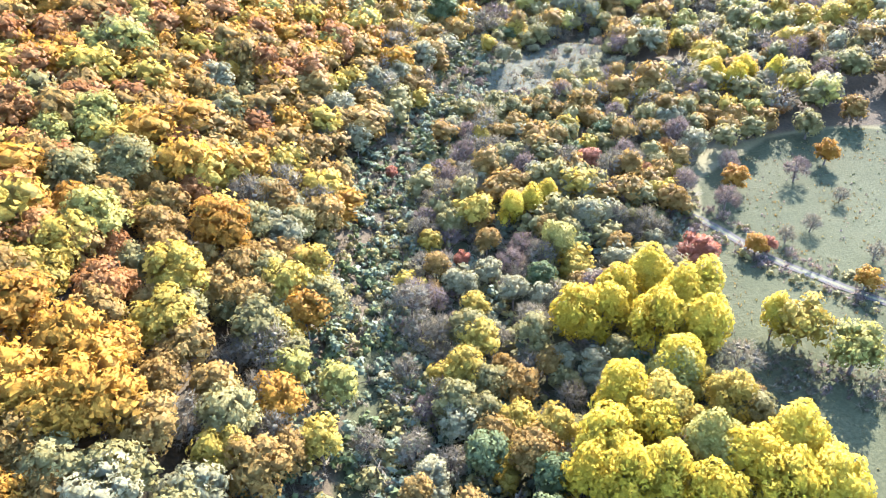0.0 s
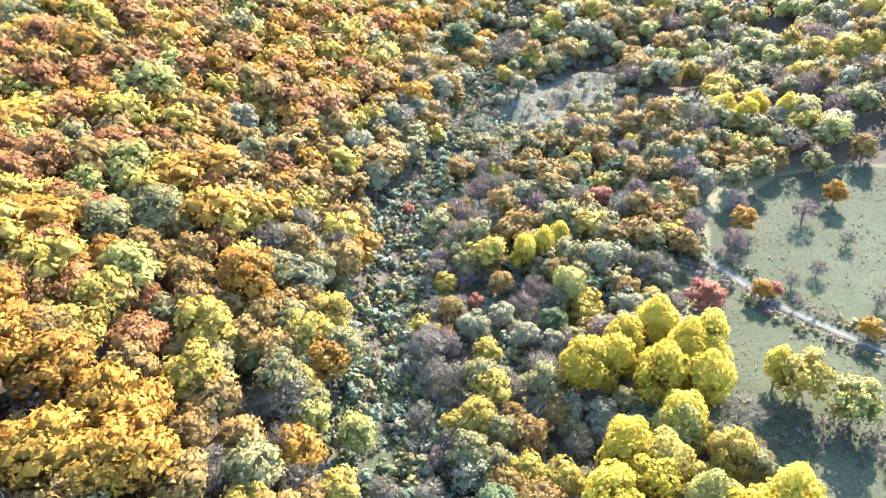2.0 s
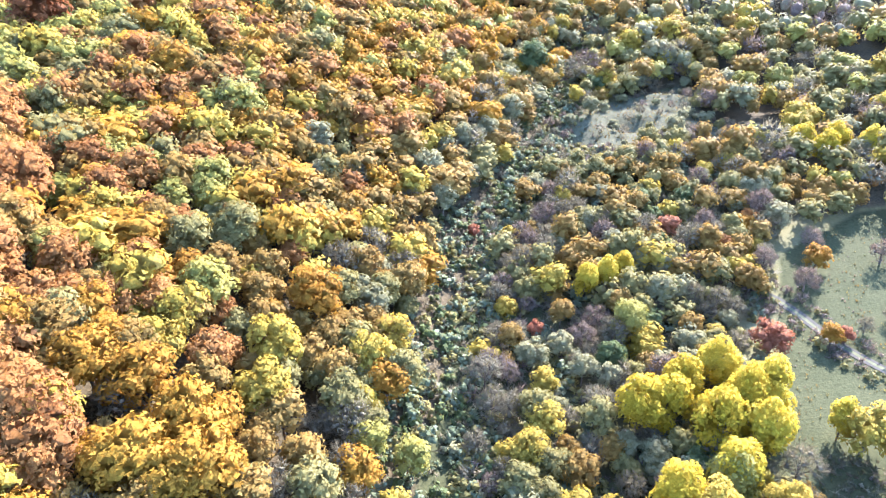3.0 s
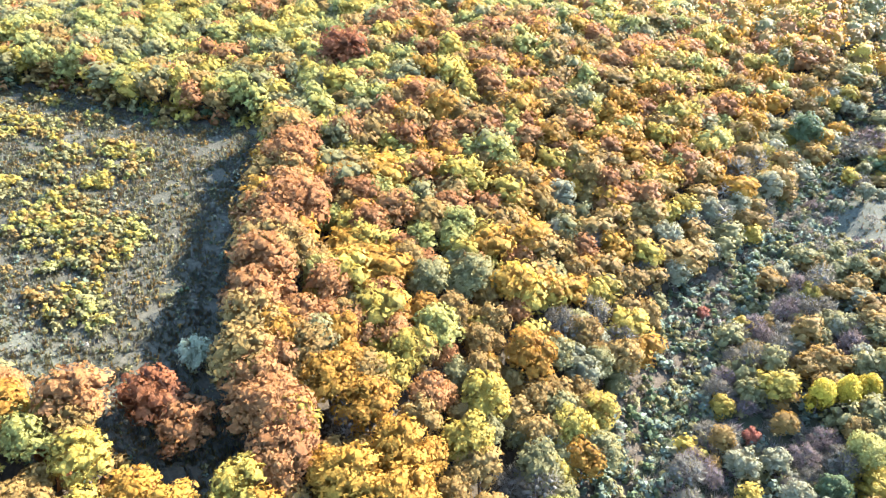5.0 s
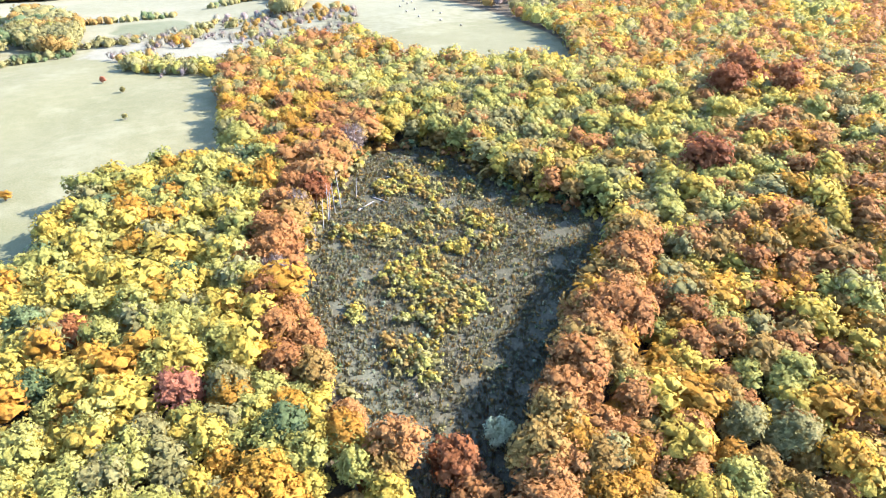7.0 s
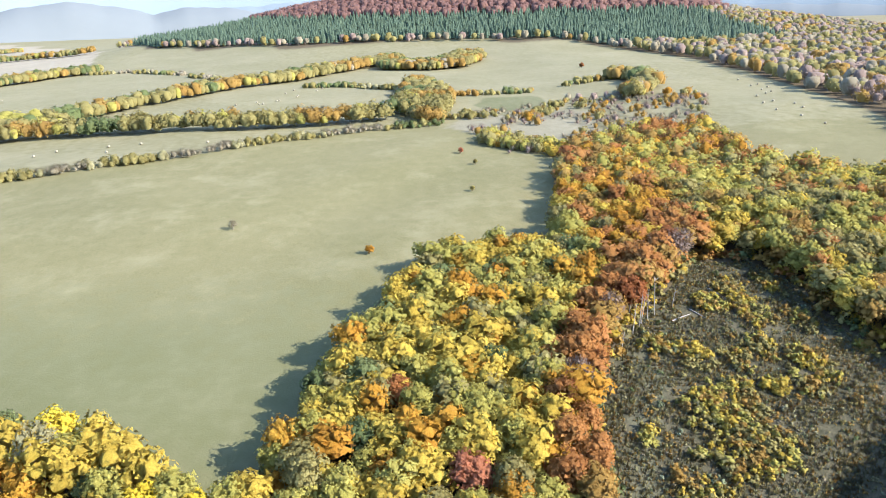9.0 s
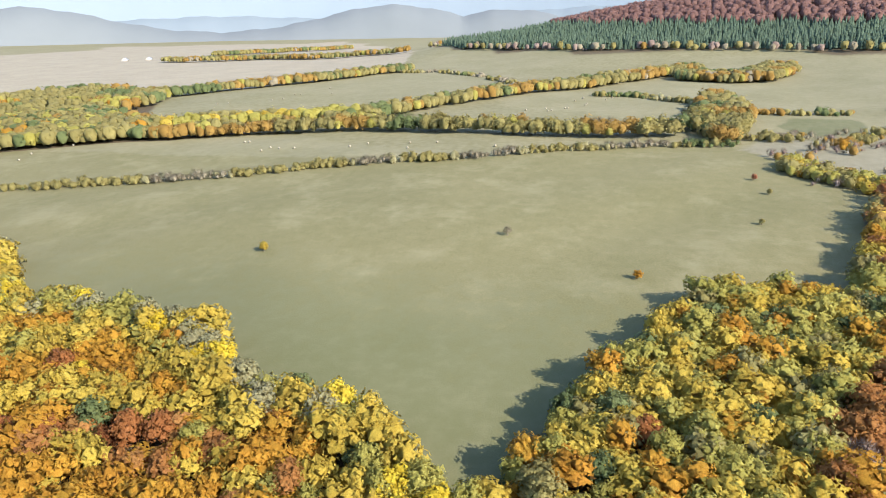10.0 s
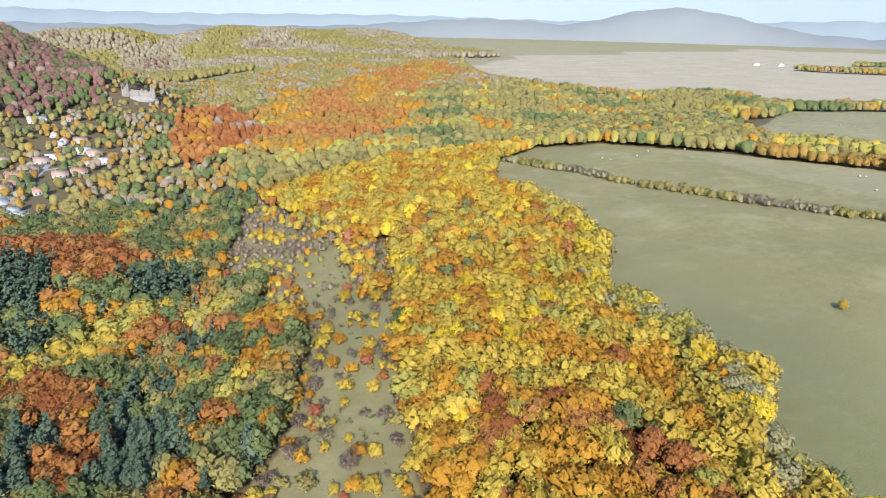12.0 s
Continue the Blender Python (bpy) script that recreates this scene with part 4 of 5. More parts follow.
# single trees that stand out
SINGLE = [
    ("tall", "lemon", 1.12, [(23, 95), (31, 102), (38, 107), (41, 98), (46, 101), (35, 91), (43, 91), (28, 97)]),
    ("tall", "lemon", 0.95, [(36, 82), (82, 209), (92, 211), (100, 206), (87, 203)]),
    ("tall", "lemon", 0.72, [(15, 136), (20, 140), (24, 143)]),
    ("tall", "lime", 0.9, [(23, 122)]),
    ("tall", "lemon", 1.05, [(26, 76), (22, 66), (29, 69), (29, 61), (40, 63), (47, 66), (34, 58), (43, 58), (49, 59), (23, 59), (19, 61)]),
    ("tall", "lime", 1.0, [(36, 66), (36, 80)]),
    ("tall", "yellow", 1.0, [(42, 75), (31, 73)]),
    ("round", "yellow", 0.85, [(-3, 127), (6, 104), (26, 117), (10, 178), (52, 196)]),
    ("round", "yellow", 0.65, [(42, 124), (58, 158), (21, 115)]),
    ("round", "yellow", 1.6, [(125, 248), (135, 248), (144, 248), (113, 230)]),
    ("round", "pale", 1.1, [(23, 155), (29, 149), (66, 170), (36, 120), (48, 227), (37, 138)]),
    ("round", "pale", 0.85, [(30, 139), (22, 181), (8, 154), (34, 198), (3, 185), (75, 217), (21, 240), (9, 116), (99, 243)]),
    ("round", "pale", 1.5, [(111, 197)]),
    ("round", "lime", 1.5, [(77, 262), (91, 267)]),
    ("round", "yellow", 1.45, [(61, 94)]),
    ("round", "lime", 1.3, [(67, 87)]),
    ("tall", "lemon", 0.7, [(58, 97)]),
    ("round", "gold", 0.95, [(71, 153), (98, 164), (57, 167)]),
    ("round", "gold", 0.72, [(10, 129), (66, 125), (81, 110), (25, 200), (89, 201)]),
    ("round", "scarlet", 1.15, [(53, 122)]),
    ("round", "scarlet", 0.9, [(38, 166)]),
    ("round", "scarlet", 0.55, [(4, 122), (69, 126), (-13, 160)]),
    ("round", "rust", 0.8, [(51, 159), (59, 171), (98, 193)]),
    ("round", "ochre", 1.1, [(53, 142), (115, 186), (74, 186), (81, 184), (88, 181), (71, 194)]),
    ("round", "ochre", 0.7, [(4, 146), (2, 162), (-2, 110)]),
    ("round", "olive", 1.2, [(99, 178), (38, 215)]),
    ("round", "mauve", 0.9, [(66, 144), (72, 161), (87, 156), (14, 120), (17, 126), (41, 147)]),
    ("round", "grey", 0.75, [(48, 148), (42, 132), (48, 133), (39, 154), (46, 122), (-3, 145)]),
    ("round", "grey", 0.6, [(74, 129), (81, 133), (88, 120), (93, 145)]),
    ("broad", "gold", 1.25, [(-47, 69), (-63, 72), (-56, 73), (-42, 61), (-50, 59), (-39, 105)]),
    ("broad", "rust", 1.0, [(-50, 84)]),
    ("broad", "yellow", 1.12, [(-41, 89), (-26, 96), (-40, 80)]),
    ("broad", "lime", 0.8, [(-23, 79), (-16, 79)]),
    ("broad", "olive", 1.1, [(-28, 66)]),
    ("broad", "yellow", 0.7, [(-17, 68)]),
    ("round", "grey", 1.0, [(-32, 80)]),
    ("broad", "green", 0.72, [(6, 67), (15, 63)]),
    ("broad", "green", 1.3, [(0, 261)]),
    ("round", "grey", 0.8, [(-6, 87), (0, 81), (-11, 71), (-4, 70), (1, 67), (14, 88), (20, 81), (25, 92), (10, 95), (0, 90), (18, 100), (13, 111)]),
    ("round", "russet", 1.5, [(-84.5, 53.5)]),
    ("round", "rust", 1.45, [(-77.5, 53)]),
    ("broad", "russet", 1.05, [(-147, 0), (-135, -161), (-115, -120)]),
    ("broad", "rust", 1.15, [(-90, 44), (-241, 98), (-200, 70), (-184, 58), (-192, 66), (-170, 50), (-158, 46), (-140, 39), (-127, 36), (-117, 34), (-212, 80), (-222, 92)]),
    ("broad", "rust", 1.42, [(-97, 102), (-93, 95), (-103, 112), (-109, 120), (-88, 86), (-114, 127), (-100, 107), (-84, 78), (-95, 108)]),
    ("broad", "ochre", 1.38, [(-91, 90), (-106, 116), (-80, 73), (-118, 131), (-88, 94), (-76, 66)]),
    ("broad", "russet", 1.7, [(-137, 184), (-179, 246), (-168, 269), (-185, 262)]),
    ("broad", "scarlet", 1.1, [(-118, 14)]),
    ("broad", "green", 0.95, [(-141, -87), (-154, -20), (-122, -61), (-165, -14), (-158, -8)]),
    ("round", "silver", 1.1, [(-88, 66)]),
    ("round", "grey", 0.55, [(-284, -65)]),
    ("round", "gold", 0.5, [(-250, -8)]),
    ("round", "yellow", 0.55, [(-244, -162)]),
    ("round", "olive", 0.42, [(-326, 41), (-376, 49)]),
    ("round", "scarlet", 0.55, [(-403, 44)]),
    ("round", "russet", 0.8, [(-966, 134), (-800, 227)]),
    ("round", "yellow", 0.85, [(-29, -205), (-57, -174), (-51, -159), (-69, -210), (-86, -302), (-97, -287), (-21, -179), (-63, -259)]),
    ("round", "yellow", 0.5, [(-45, -189), (-42, -167), (-58, -210), (-51, -201), (-53, -188)]),
    ("round", "gold", 0.8, [(-62, -239), (-70, -256), (-74, -234), (-70, -336), (-47, -163)]),
    ("round", "scarlet", 0.75, [(-48, -211), (-73, -230), (-90, -311)]),
    ("round", "mauve", 0.95, [(-49, -174), (-42, -308), (-41, -207), (-35, -192), (-52, -228)]),
    ("round", "green", 1.4, [(-95, -246)]),
    ("pine", "pine", 1.15, [(61, -389), (54, -405), (-3, -403), (9, -282), (14, -260), (11, -233), (13, -212), (-17, -302), (-14, -291), (50, -268), (49, -244), (53, -372), (-17, -419), (-5, -388), (6, -309), (18, -229)]),
    ("broad", "gold", 1.0, [(-40, -260), (-36, -250), (-42, -268), (-32, -208)]),
]
spots = np.array([p for row in SINGLE for p in row[3]], float)
room = np.array([3.3 + 3.0 * (row[1] == "silver") + 2.6 * (row[1] in ("scarlet", "russet")) + 3.5 * (row[0] == "round" and row[2] > 1.1) for row in SINGLE for p in row[3]])
kept = []
for row in trees:
    if (np.abs(spots - (row[0], row[1])) < 60).all(1).any():
        if (np.hypot(*(spots - (row[0], row[1])).T) < room).any():
            continue
    kept.append(row)
trees = kept
first_single = len(trees)
for form, leaf, scale, places in SINGLE:
    for a, b in places:
        trees.append((a, b, scale * rng.uniform(0.93, 1.07), form, leaf))

last_single = len(trees)

# young growth in the clearing: thickets with their half widths along and across
THICKETS = [(-140, 80, 13, 9), (-130, 83, 9, 7), (-125, 74, 6, 4), (-114, 63, 7, 5), (-165, 94, 6, 3.4), (-167, 83, 7, 5), (-173, 74, 6, 4), (-160, 113, 9, 5), (-150, 106, 5, 3), (-190, 110, 11, 5), (-195, 99, 7, 4),
            (-122, 60, 2.5, 2), (-135, 58, 3, 2.4), (-167, 134, 6, 4), (-129, 68, 2.4, 2), (-152, 98, 4, 3), (-169, 103, 6, 3.5), (-150, 88, 7, 4), (-203, 110, 9, 4), (-182, 122, 8, 3.4), (-118, 68, 3, 2), (-206, 125, 8, 3)]
x, y = grid(-230, -62, 42, 146, 1.8)
keep = within(x, y, CLEARING) & (off_line(x, y, CLEARING + CLEARING[:1]) > 2)
x, y = x[keep], y[keep]
near = np.min([np.hypot((x - a) / p, (y - b) / q) for a, b, p, q in THICKETS], axis=0) + 0.5 * (swell(x, y, 7, 58) - 0.5)
s = (near < 1) & (rng.uniform(0, 1, x.shape) < 0.92)
for a, b, e, l in zip(x[s], y[s], near[s], leaf_at(x[s], y[s], dict(olive=38, lime=28, yellow=16, ochre=18), 18)):
    trees.append((a, b, rng.uniform(0.6, 1.3) + 0.5 * max(0.0, 0.7 - e), "bush", "yellow" if math.hypot(a + 150, b - 97) < 3.5 else l))
# bushes in the strip, along the valley track and on the meadow
x, y = grid(-122, -10, -400, -118, 6.5)
keep = within(x, y, STRIP) & (swell(x, y, 30, 61) > 0.62)
for a, b in zip(x[keep], y[keep]):
    trees.append((a, b, rng.uniform(0.3, 1.0), "bush", ("mauve", "grey", "green", "olive")[rng.integers(4)]))
TRACK = [(120, 78), (83, 105), (68, 124), (63, 135), (59, 142), (44, 152), (28, 159), (11, 164), (-6, 164)]
x, y = grid(0, 122, 76, 170, 1.7)
o = off_line(x, y, TRACK)
keep = (o > 1.9) & (o < 4.6) & (rng.uniform(0, 1, x.shape) < 0.75) & (x > 45)
for a, b in zip(x[keep], y[keep]):
    trees.append((a, b, rng.uniform(0.6, 1.15), "bush", ("mauve", "mauve", "mauve", "olive")[rng.integers(4)]))
x, y = grid(52, 80, 78, 100, 2.4)
keep = off_line(x, y, [(58, 88), (72, 82)]) < 5
for a, b in zip(x[keep], y[keep]):
    trees.append((a, b, rng.uniform(0.5, 1.1), "bush", ("grey", "mauve")[rng.integers(2)]))
# low bushes all over the valley floor
x, y = rng.uniform(-16, 60, 2600), rng.uniform(36, 215, 2600)
keep = (toe_gap(x, y) < -4) & ~within(x, y, MEADOW_EAST) & (off_line(x, y, TRACK) > 2.2) & (x < 50 + 0.25 * np.maximum(0, y - 110))
for a, b, l in zip(x[keep], y[keep], leaf_at(x[keep], y[keep], dict(olive=30, bramble=22, grey=22, pale=10, mauve=16), 14)):
    trees.append((a, b, rng.uniform(0.6, 1.6), "bush", l))
# brambles by the stream
x, y = rng.uniform(-30, 60, 8200), rng.uniform(36, 400, 8200)
keep = (toe_gap(x, y) > -12) & (toe_gap(x, y) < 12)
for a, b in zip(x[keep], y[keep]):
    trees.append((a, b, rng.uniform(0.6, 1.5), "bush", ("bramble", "bramble", "green", "olive", "grey")[rng.integers(5)]))

# low scrub and tall herbs over the whole clearing
x, y = rng.uniform(-235, -60, 12000), rng.uniform(40, 150, 12000)
keep = within(x, y, CLEARING) & (rng.uniform(0, 1, x.shape) < 0.2 + 0.8 * swell(x, y, 9, 77))
for a, b, l in zip(x[keep], y[keep], leaf_at(x[keep], y[keep], dict(olive=36, ochre=26, bramble=10, pale=10, green=8, grey=10), 9)):
    trees.append((a, b, rng.uniform(0.12, 0.45) * (1.9 if rng.uniform() < 0.14 else 1), "bush", l))
x, y = rng.uniform(-235, -60, 38000), rng.uniform(40, 150, 38000)
keep = within(x, y, CLEARING) & (swell(x, y, 14, 79) > 0.12)
for a, b, l in zip(x[keep], y[keep], leaf_at(x[keep], y[keep], dict(olive=26, ochre=22, pale=28, silver=8, grey=16), 11)):
    trees.append((a, b, rng.uniform(0.4, 1.0), "tuft", l))
# tufts on the open ground of the valley
x, y = np.concatenate([rng.uniform(0, 82, 7000), rng.uniform(46, 180, 9000)]), np.concatenate([rng.uniform(196, 280, 7000), rng.uniform(40, 185, 9000)])
keep = within(x, y, OPEN_NORTH) | (within(x, y, MEADOW_EAST) & (swell(x, y, 16, 73) > 0.5) & (off_line(x, y, TRACK) > 2))
for a, b, l in zip(x[keep], y[keep], leaf_at(x[keep], y[keep], dict(olive=30, pale=20, ochre=26, mauve=24), 11)):
    trees.append((a, b, rng.uniform(0.3, 0.6), "tuft", l))
# undergrowth that closes the edges of the woods
for poly, gap, skip in ((CLEARING, 2.6, 0.25), (PASTURE_WEST[:11] + PASTURE_WEST[19:], 3.2, 0.3)):
    p = np.array(poly + poly[:1], float)
    x, y = grid(p[:, 0].min() - 9, p[:, 0].max() + 9, p[:, 1].min() - 9, p[:, 1].max() + 9, gap)
    o = off_line(x, y, poly + poly[:1])
    keep = ~within(x, y, poly) & (o < 6) & (o > 0.4) & (rng.uniform(0, 1, x.shape) > skip) & within(x, y, BIG_WOOD)
    for a, b, l in zip(x[keep], y[keep], leaf_at(x[keep], y[keep], dict(olive=34, yellow=24, ochre=20, rust=12, green=10), 20)):
        trees.append((a, b, rng.uniform(1.2, 2.4), "bush", l))
# tussocks on the eastern meadow
x, y = grid(46, 180, 40, 185, 3.4)
keep = within(x, y, MEADOW_EAST) & (swell(x, y, 22, 71) > 0.55)
for a, b in zip(x[keep], y[keep]):
    trees.append((a, b, rng.uniform(0.14, 0.3), "bush", ("olive", "green", "mauve")[rng.integers(3)]))

# ---- the nearest trees as things, the rest as woodland ----
KIND = {"gold": "oak_tree", "yellow": "hornbeam_tree", "lemon": "poplar_tree", "ochre": "turkey_oak_tree", "rust": "beech_tree", "russet": "wild_cherry_tree", "scarlet": "field_maple_tree",
        "olive": "ash_tree", "lime": "linden_tree", "green": "alder_tree", "pale": "willow_tree", "silver": "white_willow_tree", "grey": "bare_tree", "mauve": "blackthorn_tree", "heather": "beech_tree", "pine": "pine_tree", "bramble": "bramble"}
TONE = {"gold": "golden orange", "yellow": "bright yellow", "lemon": "lemon yellow", "ochre": "tawny brown", "rust": "rusty orange", "russet": "dark red", "scarlet": "scarlet", "olive": "olive green", "lime": "yellow-green",
        "green": "deep green", "pale": "pale cream-green", "silver": "silvery white-green", "grey": "grey leafless", "mauve": "mauve-grey leafless", "heather": "red-brown", "pine": "dark green", "bramble": "green"}
FORM_WORD = {"broad": "broad domed", "tall": "tall billowing", "round": "low rounded", "pine": "conical evergreen"}
T = np.array([(r[0], r[1]) for r in trees])
TZ = land(T[:, 0], T[:, 1])
reach = np.hypot(T[:, 0], T[:, 1])
order = np.argsort(reach)
tally, stock, stuff_rows = {}, {}, []
for n in order:
    a, b, scale, form, leaf = trees[n]
    alone = first_single <= n < last_single
    kind = "bush" if form == "bush" else KIND[leaf]
    limit = 120 if form == "bush" else 95
    if form == "tuft" or not alone and (reach[n] > 300 or tally.get(kind, 0) >= limit) or (form == "bush" and (leaf == "bramble" or scale < 0.95)):
        stuff_rows.append(n)
        continue
    tally[kind] = tally.get(kind, 0) + 1
    v = int(rng.integers(VARIANTS))
    turn = rng.uniform(0, 6.28)
    m = Matrix.LocRotScale((a, b, TZ[n] - 0.1), Euler((0, 0, turn)), Vector((scale * rng.uniform(0.9, 1.1), scale * rng.uniform(0.9, 1.1), scale)))
    key = (form, leaf, v)
    if key in stock:
        copy_thing(stock[key], m @ Matrix.Diagonal((*[1 / q for q in stock[key].scale], 1)))
        continue
    bare = leaf in ("grey", "mauve")
    cv, cf, centres, cs, cn = crown_arrays(form, 0, 900 + v * 13 + LEAF_NAMES.index(leaf), bare)
    r = np.random.default_rng(v)
    tv, tf = trunk_arrays(centres, centres[:, 2].max(), r, 6, 10 if bare else 6, 0.06 if form == "bush" else 0.26)
    name = {"bush": "bush"}.get(form, kind)
    thing = tagged(new(name), f"{TONE[leaf]} " + ("bushy young growth in rough scrub" if form == "bush" else f"{FORM_WORD[form]} {kind.replace('_', ' ')} in autumn woodland"), "bush" if form == "bush" else "tree", group="bushes" if form == "bush" else kind + "s")
    part("trunk", mesh_of("trunk", tv, tf, [BARK]), thing)
    part("crown", mesh_of("crown", cv, cf, [LEAF[leaf]], solid=cs, lean=cn), thing)
    thing.matrix_basis = m
    stock[key] = thing


def woodland(name, rows, label):
    """Many trees joined into one mesh, each with its own turn, size and tone."""
    groups = {}
    for n in rows:
        form = trees[n][3]
        f = 3 if reach[n] > 600 or (form == "bush" and trees[n][2] < 0.55) else 2 if reach[n] > 320 or form == "bush" else 1
        groups.setdefault((form, f, int(rng.integers(VARIANTS)), trees[n][4] in ("grey", "mauve") and f < 3), []).append(n)
    allv, allf, alli, allt, alls, alln, base = [], [], [], [], [], [], 0
    for key, ns in groups.items():
        pv, pf, ps, pn = PROTO[key]
        ns = np.array(ns)
        k = len(ns)
        s = np.array([trees[n][2] for n in ns])
        sx, sy = s * rng.uniform(0.82, 1.25, k), s * rng.uniform(0.82, 1.25, k)
        s = s * rng.uniform(0.88, 1.12, k)
        t = rng.uniform(0, 6.28, k)
        c, q = np.cos(t)[:, None], np.sin(t)[:, None]
        X, Y = pv[None, :, 0] * sx[:, None], pv[None, :, 1] * sy[:, None]
        V = np.stack([X * c - Y * q + T[ns, 0][:, None], X * q + Y * c + T[ns, 1][:, None], pv[None, :, 2] * s[:, None] + (TZ[ns] - 0.2)[:, None]], -1)
        allv.append(V.reshape(-1, 3))
        alln.append(np.stack([pn[None, :, 0] * c - pn[None, :, 1] * q, pn[None, :, 0] * q + pn[None, :, 1] * c, np.repeat(pn[None, :, 2], k, 0)], -1).reshape(-1, 3))
        allf.append((pf[None] + (np.arange(k) * len(pv))[:, None, None]).reshape(-1, 3) + base)
        base += k * len(pv)
        alli.append(np.repeat([LEAF_NAMES.index(trees[n][4]) for n in ns], len(pf)))
        alls.append(np.tile(ps, k))
        allt.append(np.repeat(rng.uniform(0, 1, k), len(pv)))
    me = mesh_of(name, np.concatenate(allv), np.concatenate(allf), [LEAF[l] for l in LEAF_NAMES], np.concatenate(alli), np.concatenate(allt), np.concatenate(alls), np.concatenate(alln))
    return tagged(new(name, me), label, "woodland", kind="stuff")


def where(test):
    return [n for n in stuff_rows if test(T[n, 0], T[n, 1], reach[n])]


woodland("slope_woodland", where(lambda a, b, q: q <= 420 and b > 0), "mixed autumn woodland of gold, rust and olive crowns on slopes")
woodland("ridge_woodland", where(lambda a, b, q: q <= 420 and b <= 0), "golden autumn woodland along the ridge and low ground")
woodland("distant_woodland", where(lambda a, b, q: q > 420 and a > -1150 and not (b > 200)), "distant autumn woodland and tree rows between fields")
woodland("hill_forest", where(lambda a, b, q: q > 420 and not (a > -1150 and not (b > 200))), "distant hill forest of dark spruces and red-brown broadleaves")

# ---- far ridges and painted haze on the horizon ----
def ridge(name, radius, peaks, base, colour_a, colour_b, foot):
    """A far range with haze in its colour: its height over the level of the eye in degrees, by the compass (0 ahead at
    the start, turning left).
    """
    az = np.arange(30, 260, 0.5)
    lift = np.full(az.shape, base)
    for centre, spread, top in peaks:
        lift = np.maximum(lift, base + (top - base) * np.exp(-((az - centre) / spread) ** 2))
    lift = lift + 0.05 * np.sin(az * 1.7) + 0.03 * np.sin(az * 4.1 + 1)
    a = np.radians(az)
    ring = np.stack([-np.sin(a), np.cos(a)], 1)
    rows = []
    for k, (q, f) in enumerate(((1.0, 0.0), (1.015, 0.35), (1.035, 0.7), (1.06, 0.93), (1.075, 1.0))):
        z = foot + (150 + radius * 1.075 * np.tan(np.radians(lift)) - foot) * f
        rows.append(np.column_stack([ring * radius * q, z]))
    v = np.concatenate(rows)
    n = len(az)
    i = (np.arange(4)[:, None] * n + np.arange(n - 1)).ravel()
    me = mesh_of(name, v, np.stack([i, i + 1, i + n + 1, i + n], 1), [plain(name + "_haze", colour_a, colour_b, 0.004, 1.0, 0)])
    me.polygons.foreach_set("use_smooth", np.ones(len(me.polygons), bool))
    return tagged(new(name, me), "distant backdrop of hills and horizon with haze painted into its colour", "hills", kind="structure")


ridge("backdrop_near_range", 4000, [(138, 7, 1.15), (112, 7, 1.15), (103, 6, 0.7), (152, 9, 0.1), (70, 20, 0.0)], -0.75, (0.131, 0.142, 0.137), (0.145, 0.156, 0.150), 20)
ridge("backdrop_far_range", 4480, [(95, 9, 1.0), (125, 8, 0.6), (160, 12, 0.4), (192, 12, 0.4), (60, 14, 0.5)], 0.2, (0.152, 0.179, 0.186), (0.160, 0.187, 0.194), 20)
# these two rings are painted haze that covers the bright low sky
ridge("backdrop_haze_range", 4600, [(132, 12, 0.8), (150, 14, 0.9), (185, 20, 0.9), (168, 14, 0.8)], 0.5, (0.163, 0.193, 0.206), (0.169, 0.199, 0.212), 20)
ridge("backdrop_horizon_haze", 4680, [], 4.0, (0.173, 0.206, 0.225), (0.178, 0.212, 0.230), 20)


# ---- the track in the valley ----
def ribbon(name, line, width, mats, lift, label, bands=(0,)):
    p = np.array(line, float)
    s = np.concatenate([[0], np.cumsum(np.hypot(*np.diff(p, axis=0).T))])
    q = np.arange(0, s[-1], 1.5)
    c = np.column_stack([np.interp(q, s, p[:, 0]), np.interp(q, s, p[:, 1])])
    c[:, 0] = np.convolve(np.pad(c[:, 0], 4, "edge"), np.ones(9) / 9, "valid")
    c[:, 1] = np.convolve(np.pad(c[:, 1], 4, "edge"), np.ones(9) / 9, "valid")
    t = np.gradient(c, axis=0)
    t /= np.linalg.norm(t, axis=1)[:, None]
    side = np.column_stack([-t[:, 1], t[:, 0]])
    k = len(bands) + 1
    cols = []
    for f in np.linspace(-0.5, 0.5, k):
        e = c + side * width * (f + rng.uniform(-0.05, 0.05, (len(c), 1)))
        cols.append(np.column_stack([e, land(e[:, 0], e[:, 1]) + lift]))
    v = np.stack(cols, 1).reshape(-1, 3)
    i = (np.arange(len(c) - 1)[:, None] * k + np.arange(k - 1)).ravel()
    me = mesh_of(name, v, np.stack([i, i + 1, i + k + 1, i + k], 1), mats, np.tile(bands, len(c) - 1))
    return tagged(new(name, me), label, "track", kind="structure")


RUT = plain("pale_earth", (0.06, 0.053, 0.043), (0.095, 0.084, 0.067), 1.5, 0.95, 0.05)
VERGE = plain("worn_grass", (0.09, 0.095, 0.045), (0.16, 0.15, 0.085), 1.2, 0.95, 0.08)
ribbon("track", TRACK, 2.4, [RUT, VERGE], 0.12, "pale rutted earth track with a grassy middle", (0, 1, 0))
ribbon("track_branch", [(11, 164), (4, 150), (2, 138), (-1, 126), (-6, 112)], 2.2, [RUT, VERGE], 0.12, "faint earth track through valley scrub", (0, 1, 0))
TARMAC = plain("grey_tarmac", (0.14, 0.14, 0.14), (0.24, 0.24, 0.235), 0.8, 0.9, 0.01)
